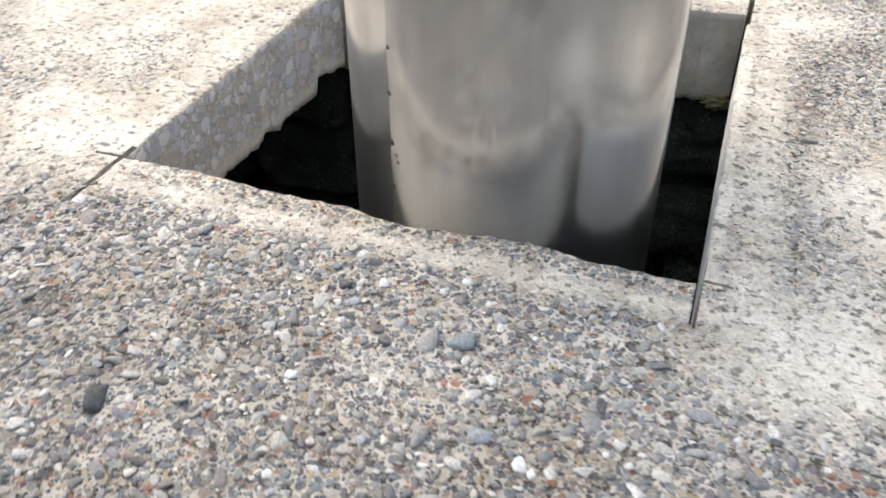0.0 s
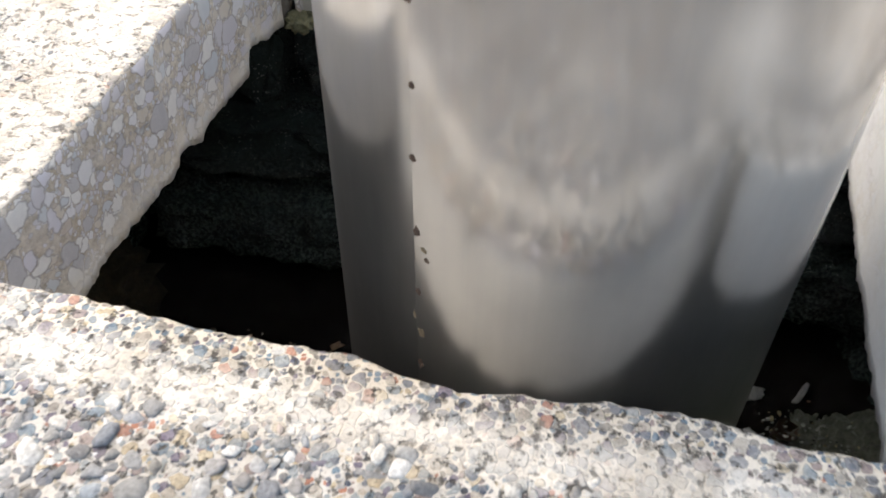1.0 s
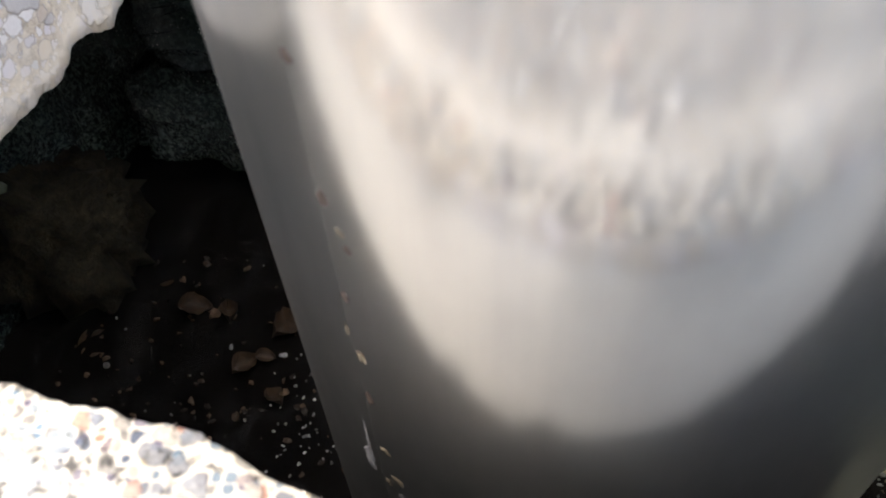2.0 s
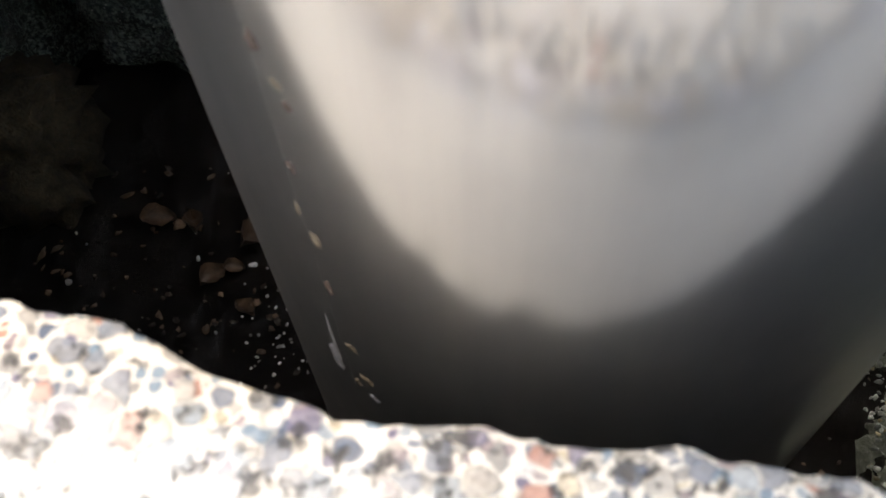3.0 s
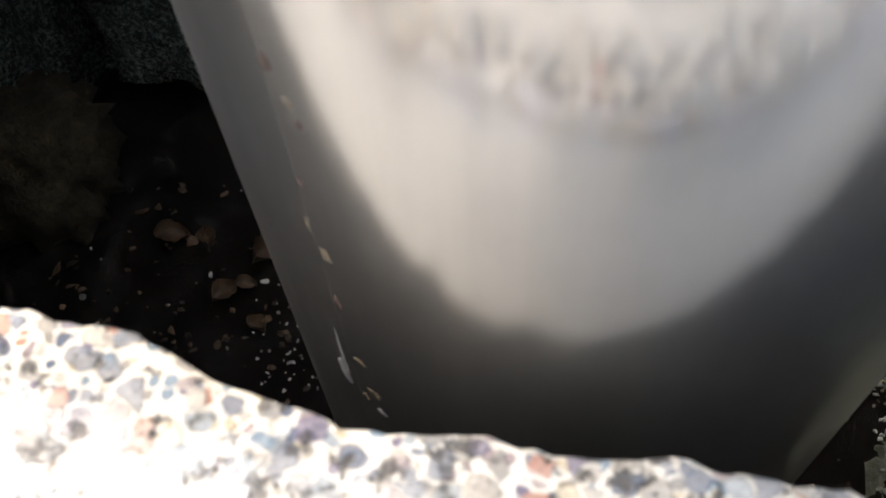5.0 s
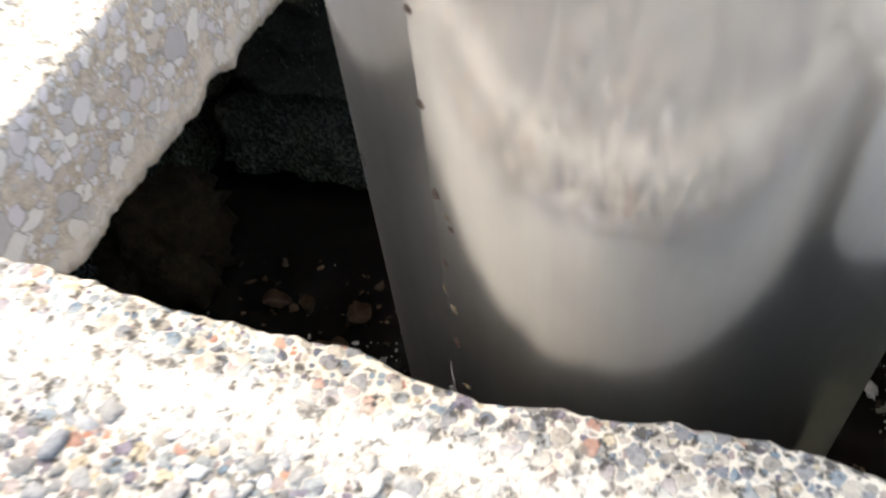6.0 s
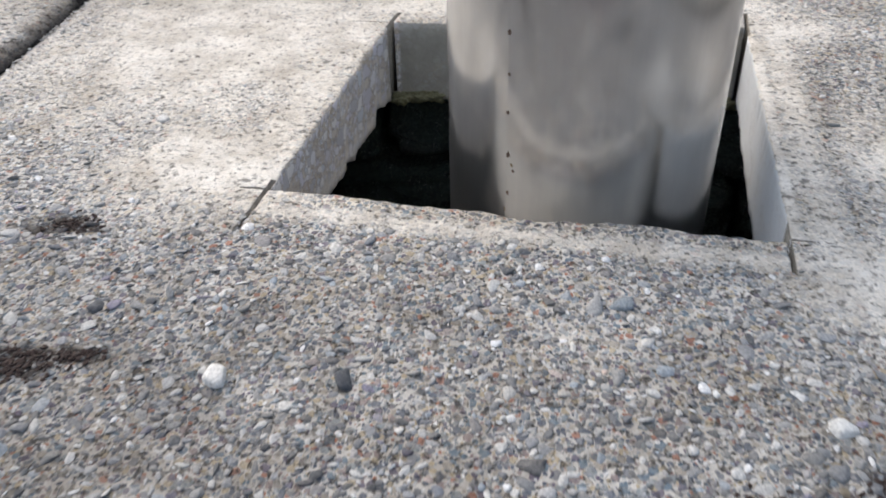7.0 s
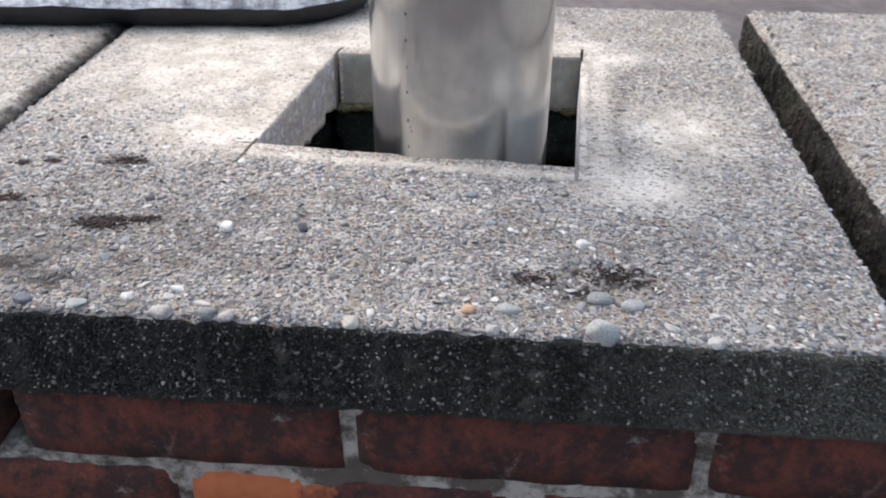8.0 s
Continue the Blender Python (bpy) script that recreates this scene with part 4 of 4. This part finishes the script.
# ---------- metal lid lying behind ----------
def make_lid():
    """A shallow lid with a bulging rim and rounded corners, lying on the slabs."""
    x0, x1, y0, y1, rad = -0.80, 0.0, 0.0, 0.50, 0.105
    plan = []
    for cx, cy, a0 in ((x1 - rad, y0 + rad, -90), (x1 - rad, y1 - rad, 0), (x0 + rad, y1 - rad, 90), (x0 + rad, y0 + rad, 180)):
        for i in range(15):
            a = radians(a0 + 90 * i / 14)
            plan.append((cx + rad * math.cos(a), cy + rad * math.sin(a), math.cos(a), math.sin(a)))
    # denser along the long front
    full = []
    for k, p in enumerate(plan):
        q = plan[(k + 1) % len(plan)]
        steps = max(1, int(math.hypot(q[0] - p[0], q[1] - p[1]) / 0.02))
        for s in range(steps):
            f = s / steps
            full.append([p[m] + (q[m] - p[m]) * f for m in range(4)])
    rim = [(-0.016, 0.002), (-0.006, 0.000), (-0.001, 0.005), (0.002, 0.012), (0.0025, 0.019), (0.000, 0.027), (-0.006, 0.034), (-0.016, 0.040), (-0.034, 0.045), (-0.065, 0.048), (-0.12, 0.050)]
    bm = bmesh.new()
    loops = []
    for off, z in rim:
        loops.append([bm.verts.new((x + nx * off + 0.004 * nz(x * 22, y * 22, z * 40), y + ny * off + 0.004 * nz(x * 19, y * 19, 7 + z * 40),
                                    z + 0.003 * nz(x * 18, y * 18, 2 + z * 50) + 0.0015 * nz(x * 60, y * 60, 2 + z * 90))) for x, y, nx, ny in full])
    count = len(full)
    for level, (a, b) in enumerate(zip(loops, loops[1:])):
        for k in range(count):
            m = (k + 1) % count
            # the lowest four bands are black, all above is pale silver
            bm.faces.new((a[k], a[m], b[m], b[k])).material_index = int(level > 3)
    bm.faces.new(loops[-1]).material_index = 1
    bm.faces.new(loops[0][::-1])
    bmesh.ops.recalc_face_normals(bm, faces=bm.faces)
    low = bm.copy()
    bmesh.ops.delete(bm, geom=[f for f in bm.faces if f.material_index == 0], context="FACES")
    bmesh.ops.delete(low, geom=[f for f in low.faces if f.material_index == 1], context="FACES")
    for f in bm.faces:
        f.material_index = 0
    lid = hollow("metal_lid", "weathered silver metal lid lying on the coping slabs", "metal lid")
    part("top_sheet", bm, M_LID, lid)
    part("rim", low, M_LID_RIM, lid, "black lower rim")
    lid.matrix_basis = pose(0.240, 0.494, 0.003, 0, 0, 3.8)
    return lid


make_lid()

# ---------- debris in the hole ----------
def leaf(x, y, z, size, turn, tilt, curl):
    bm = bmesh.new()
    size *= 0.8
    nu, nv = 10, 6
    rows = []
    for side in (0.0, -0.0006):
        for i in range(nu + 1):
            f = i / nu
            half = size * 0.34 * math.sin(math.pi * f ** 0.85) ** 0.8 + 0.0002
            row = []
            for j in range(nv + 1):
                s = j / nv * 2 - 1
                edge = 1 + 0.30 * nz(f * 5 + size * 900, turn * 0.1 + (j > 3), 2)
                row.append(bm.verts.new(((f - 0.5) * size, half * s * edge, curl * size * (s * s) + 0.12 * size * math.sin(f * 5) + side)))
            rows.append(row)
    for base, flip in ((0, False), (nu + 1, True)):
        for i in range(nu):
            for j in range(nv):
                q = (rows[base + i][j], rows[base + i + 1][j], rows[base + i + 1][j + 1], rows[base + i][j + 1])
                bm.faces.new(q[::-1] if flip else q)
    ob = part("dead_leaf", bm, M_LEAF)
    ob.matrix_basis = pose(x, y, z, tilt, 0.6 * tilt, turn)
    return tagged(ob, "curled brown dead leaf on black soil", "leaf", "leaves in the hole")


floor_of = lambda x, y: FLOOR_Z + noise.fractal(Vector((x, y, FLOOR_Z)) * 30, 0.7, 2.1, 5) * 0.012
for x, y, size, turn, tilt, curl in ((0.2066, 0.3811, 0.024, 70, 25, 0.35), (0.160, 0.383, 0.020, 20, 12, 0.3), (0.1795, 0.380, 0.016, 120, 10, 0.4), (0.1934, 0.359, 0.018, 60, 15, 0.3),
                                     (0.2101, 0.3487, 0.015, 150, 10, 0.3), (0.201, 0.366, 0.012, 10, 10, 0.3), (0.485, 0.395, 0.024, 30, 20, 0.3)):
    leaf(x, y, floor_of(x, y) + 0.006, size, turn, tilt, curl)

flakes = []
for k in range(420):
    x, y = rng.uniform(0.10, 0.27), rng.uniform(0.21, 0.42)
    if k > 340:
        x, y = rng.uniform(0.43, 0.52), rng.uniform(0.22, 0.42)
    flakes.append((x, y, rng.uniform(0.0005, 0.0016) if k % 9 else rng.uniform(0.0015, 0.0032)))
flakes = np.array(flakes)
flake_tint = rng.uniform(0.05, 1.0, (len(flakes), 1)) ** 1.6 * np.array((0.26, 0.165, 0.10))
litter = stones("leaf_litter", flakes, flake_tint, M_PEB, None, 0.22, 0.0, "z", FLOOR_Z + 0.006, 0.7, 3)
tagged(litter, "brown crumbs of rotting leaves on black soil", "leaf litter", kind="stuff")

grit = []
for k in range(130):
    x, y = rng.normal(0.234, 0.016), rng.normal(0.338, 0.022)
    if k % 4 == 0:
        x, y = rng.uniform(0.10, 0.27), rng.uniform(0.20, 0.42)
    if k > 170:
        x, y = rng.uniform(0.43, 0.52), rng.uniform(0.22, 0.42)
    grit.append((x, y, rng.uniform(0.0004, 0.0012) if k % 12 else 0.002))
grit = np.array(grit)
grit_tint = np.clip(rng.uniform(0.12, 0.8, (len(grit), 1)) * np.array((1, 0.97, 0.92)), 0, 0.8)
chips = stones("stone_chips", grit, grit_tint, M_PEB, None, 0.7, 0.0, "z", FLOOR_Z + 0.004)
tagged(chips, "scattered pale stone chips on the soil", "stone chips", kind="stuff")

# bank of wet pale grit on the floor of the hole
bank = hollow("grit_bank", "bank of wet pale green and white grit in the hole", "grit")
part("bank_body", rough_sheet((0.472, 0.275, FLOOR_Z - 0.004), (0.068, 0, 0.022), (0, 0.135, 0), 60, 110, 0.007, 60, 21),
     make_plain("wet_green_grit", (0.10, 0.12, 0.085), (0.34, 0.37, 0.29), 220, 0.3, 1.0, 0.003, spec=0.7), bank)
heap = np.column_stack((rng.uniform(0.472, 0.535, 900), rng.uniform(0.278, 0.405, 900), rng.uniform(0.0004, 0.0015, 900)))
heap_tint = np.clip(rng.uniform(0.08, 0.85, (900, 1)) * np.where(rng.uniform(0, 1, (900, 1)) < 0.2, (1.0, 0.9, 0.55), (0.93, 1.0, 0.92)), 0, 0.85)
tagged(stones("grit_grains", heap, heap_tint, M_PEB, bank, 0.8, 0.0, "z", FLOOR_Z + 0.010, 0.3, 5), "pale grains", kind="stuff")

# lump of old mortar and a pale stem
bm = bmesh.new()
bmesh.ops.create_icosphere(bm, subdivisions=4, radius=1)
for v in bm.verts:
    s = 1 + 0.45 * noise.fractal(v.co * 1.6, 0.7, 2.1, 4) + 0.14 * noise.fractal(v.co * 7, 0.7, 2.1, 4)
    v.co = Vector((v.co.x * 0.040 * s, v.co.y * 0.034 * s, v.co.z * 0.040 * s))
lump = part("mortar_lump", bm, make_plain("dirty_brown_mortar", (0.030, 0.024, 0.013), (0.11, 0.092, 0.050), 110, 0.85, 1.0, 0.004))
lump.location = (0.090, 0.398, FLOOR_Z + 0.035)
tagged(lump, "dirty brown lump of fallen mortar on the soil", "mortar lump")


def stem(points, radius):
    bm = bmesh.new()
    last = None
    for k, p in enumerate(points):
        d = (Vector(points[min(k + 1, len(points) - 1)]) - Vector(points[max(k - 1, 0)])).normalized()
        a = d.orthogonal().normalized()
        b = d.cross(a)
        r = radius * (1 - 0.25 * k / len(points)) * (1 + 0.25 * nz(k * 0.9, 4))
        now = [bm.verts.new(Vector(p) + (a * math.cos(t) + b * math.sin(t)) * r) for t in [i * math.pi / 4 for i in range(8)]]
        if last:
            for i in range(8):
                bm.faces.new((last[i], last[(i + 1) % 8], now[(i + 1) % 8], now[i]))
        else:
            bm.faces.new(now[::-1])
        last = now
    bm.faces.new(last)
    bmesh.ops.recalc_face_normals(bm, faces=bm.faces)
    ob = part("plant_stem", bm, M_STEM)
    return tagged(ob, "pale green plant stem growing out of the dark hole", "plant stem")


stem([(0.074, 0.385, -0.196), (0.078, 0.386, -0.198), (0.083, 0.388, -0.200), (0.088, 0.389, -0.203), (0.093, 0.389, -0.207), (0.097, 0.389, -0.212)], 0.0042)

# pale fragments added at the bottom, their white colour imitating wet glints
for x, y, a, b, turn in ((0.472, 0.424, 0.009, 0.004, 20), (0.497, 0.420, 0.010, 0.0018, 60), (0.468, 0.392, 0.005, 0.003, 100), (0.508, 0.400, 0.004, 0.003, 10), (0.520, 0.385, 0.005, 0.003, 50)):
    bm = bmesh.new()
    bmesh.ops.create_icosphere(bm, subdivisions=3, radius=1)
    for v in bm.verts:
        k = 1 + 0.5 * noise.fractal(v.co * 1.8 + Vector((x * 80, y * 80, 0)), 0.8, 2.1, 4)
        v.co = Vector((v.co.x * a * k, v.co.y * b * k, v.co.z * 0.0025 * k))
    ob = part("shard", bm, M_GLINT_SHARD)
    ob.matrix_basis = pose(x, y, floor_of(x, y) + 0.004, 20, 10, turn)
    tagged(ob, "white shard added as a glint on black soil", "shard", "shards in the hole")

# ---------- dirt clods on the slab, moss ----------
def clod(name, x, y, rx, ry, h, material, label, category, z=0.0):
    bm = bmesh.new()
    bmesh.ops.create_icosphere(bm, subdivisions=4, radius=1)
    for v in bm.verts:
        q = v.co
        s = 1 + 0.55 * noise.fractal(q * 2.2 + Vector((x * 90, y * 90, 0)), 0.8, 2.1, 5)
        v.co = Vector((q.x * rx * s, q.y * ry * s, q.z * h * s))
    ob = part(name, bm, material)
    ob.location = (x, y, z)
    return tagged(ob, label, category)


def crumbs(x, y, rx, ry, count):
    """A low scatter of dirt crumbs, thickest in the middle."""
    at = np.column_stack((rng.normal(x, rx * 0.55, count), rng.normal(y, ry * 0.55, count), rng.uniform(0.0004, 0.0015, count)))
    ob = stones("dirt_crumbs", at, np.full((count, 3), 0.04), M_TURF, None, 0.38, 0.10, "z", 0.0004, 0.5, 6)
    return tagged(ob, "low dark brown crumbs of dirt on the coping slab", "dirt")


for x, y, rx, ry, count in ((0.121, 0.186, 0.010, 0.006, 60), (0.136, 0.097, 0.015, 0.008, 120), (0.161, 0.104, 0.010, 0.0035, 50), (0.064, 0.124, 0.011, 0.005, 60),
                            (0.046, 0.176, 0.0045, 0.003, 30), (0.067, 0.180, 0.005, 0.0024, 30), (0.405, 0.057, 0.012, 0.008, 40), (0.452, 0.064, 0.018, 0.011, 70)):
    crumbs(x, y, rx, ry, 2 * count)
for x, y, rx, ry in ((0.238, 0.4285, 0.011, 0.004), (0.250, 0.4300, 0.008, 0.003), (0.228, 0.424, 0.006, 0.005), (0.444, 0.434, 0.008, 0.003)):
    clod("moss_tuft", x, y, rx, ry, 0.004, M_MOSS, "dry olive moss clinging under the sawn edge", "moss", -0.053)

# ---------- bricks, one by one ----------
bm = bmesh.new()
block(bm, -0.097, 0.097, 0, 0.085, -0.0285, 0.0285)
bmesh.ops.subdivide_edges(bm, edges=[e for e in bm.edges if abs(e.verts[0].co.x - e.verts[1].co.x) > 0.1], cuts=11, use_grid_fill=True)
bmesh.ops.subdivide_edges(bm, edges=[e for e in bm.edges if abs(e.verts[0].co.z - e.verts[1].co.z) > 0.05], cuts=3, use_grid_fill=True)
for v in bm.verts:
    corner = (abs(v.co.z) > 0.028) + (abs(v.co.x) > 0.096)
    if v.co.y < 0.01:
        v.co.y += 0.0015 * nz(v.co.x * 40, v.co.z * 70) + corner * (0.002 + 0.002 * abs(nz(v.co.x * 60, v.co.z * 60, 4)))
    v.co += Vector((0.0016 * nz(v.co.y * 60, v.co.z * 60, v.co.x * 20), 0, 0.0016 * nz(v.co.x * 45, v.co.y * 40, 8)))
brick_mesh = bpy.data.meshes.new("brick")
bm.to_mesh(brick_mesh)
bm.free()
brick_mesh.materials.append(M_BRICK)
brick_mesh.polygons.foreach_set("use_smooth", [True] * len(brick_mesh.polygons))
spalled_mesh = brick_mesh.copy()
spalled_mesh.materials[0] = M_SPALLED
for row in range(13):
    z = -0.0865 - 0.067 * row
    for i in range(-3, 6):
        x = (0.202 if row % 2 == 0 else 0.300) + 0.2035 * i
        if not -0.52 < x < 1.15:
            continue
        ob = new("brick", spalled_mesh if row == 1 and i == 0 else brick_mesh)
        ob.parent = wall
        turn = Euler((radians(1.2 * nz(i, row, 3)), radians(0.8 * nz(i, row, 5)), radians(1.0 * nz(i, row, 7))))
        ob.matrix_basis = Matrix.LocRotScale((x + (-0.012 if row == 0 and i == -1 else 0), WALL_Y0 - 0.001 + 0.002 * nz(i * 3, row * 3), z), turn, None)
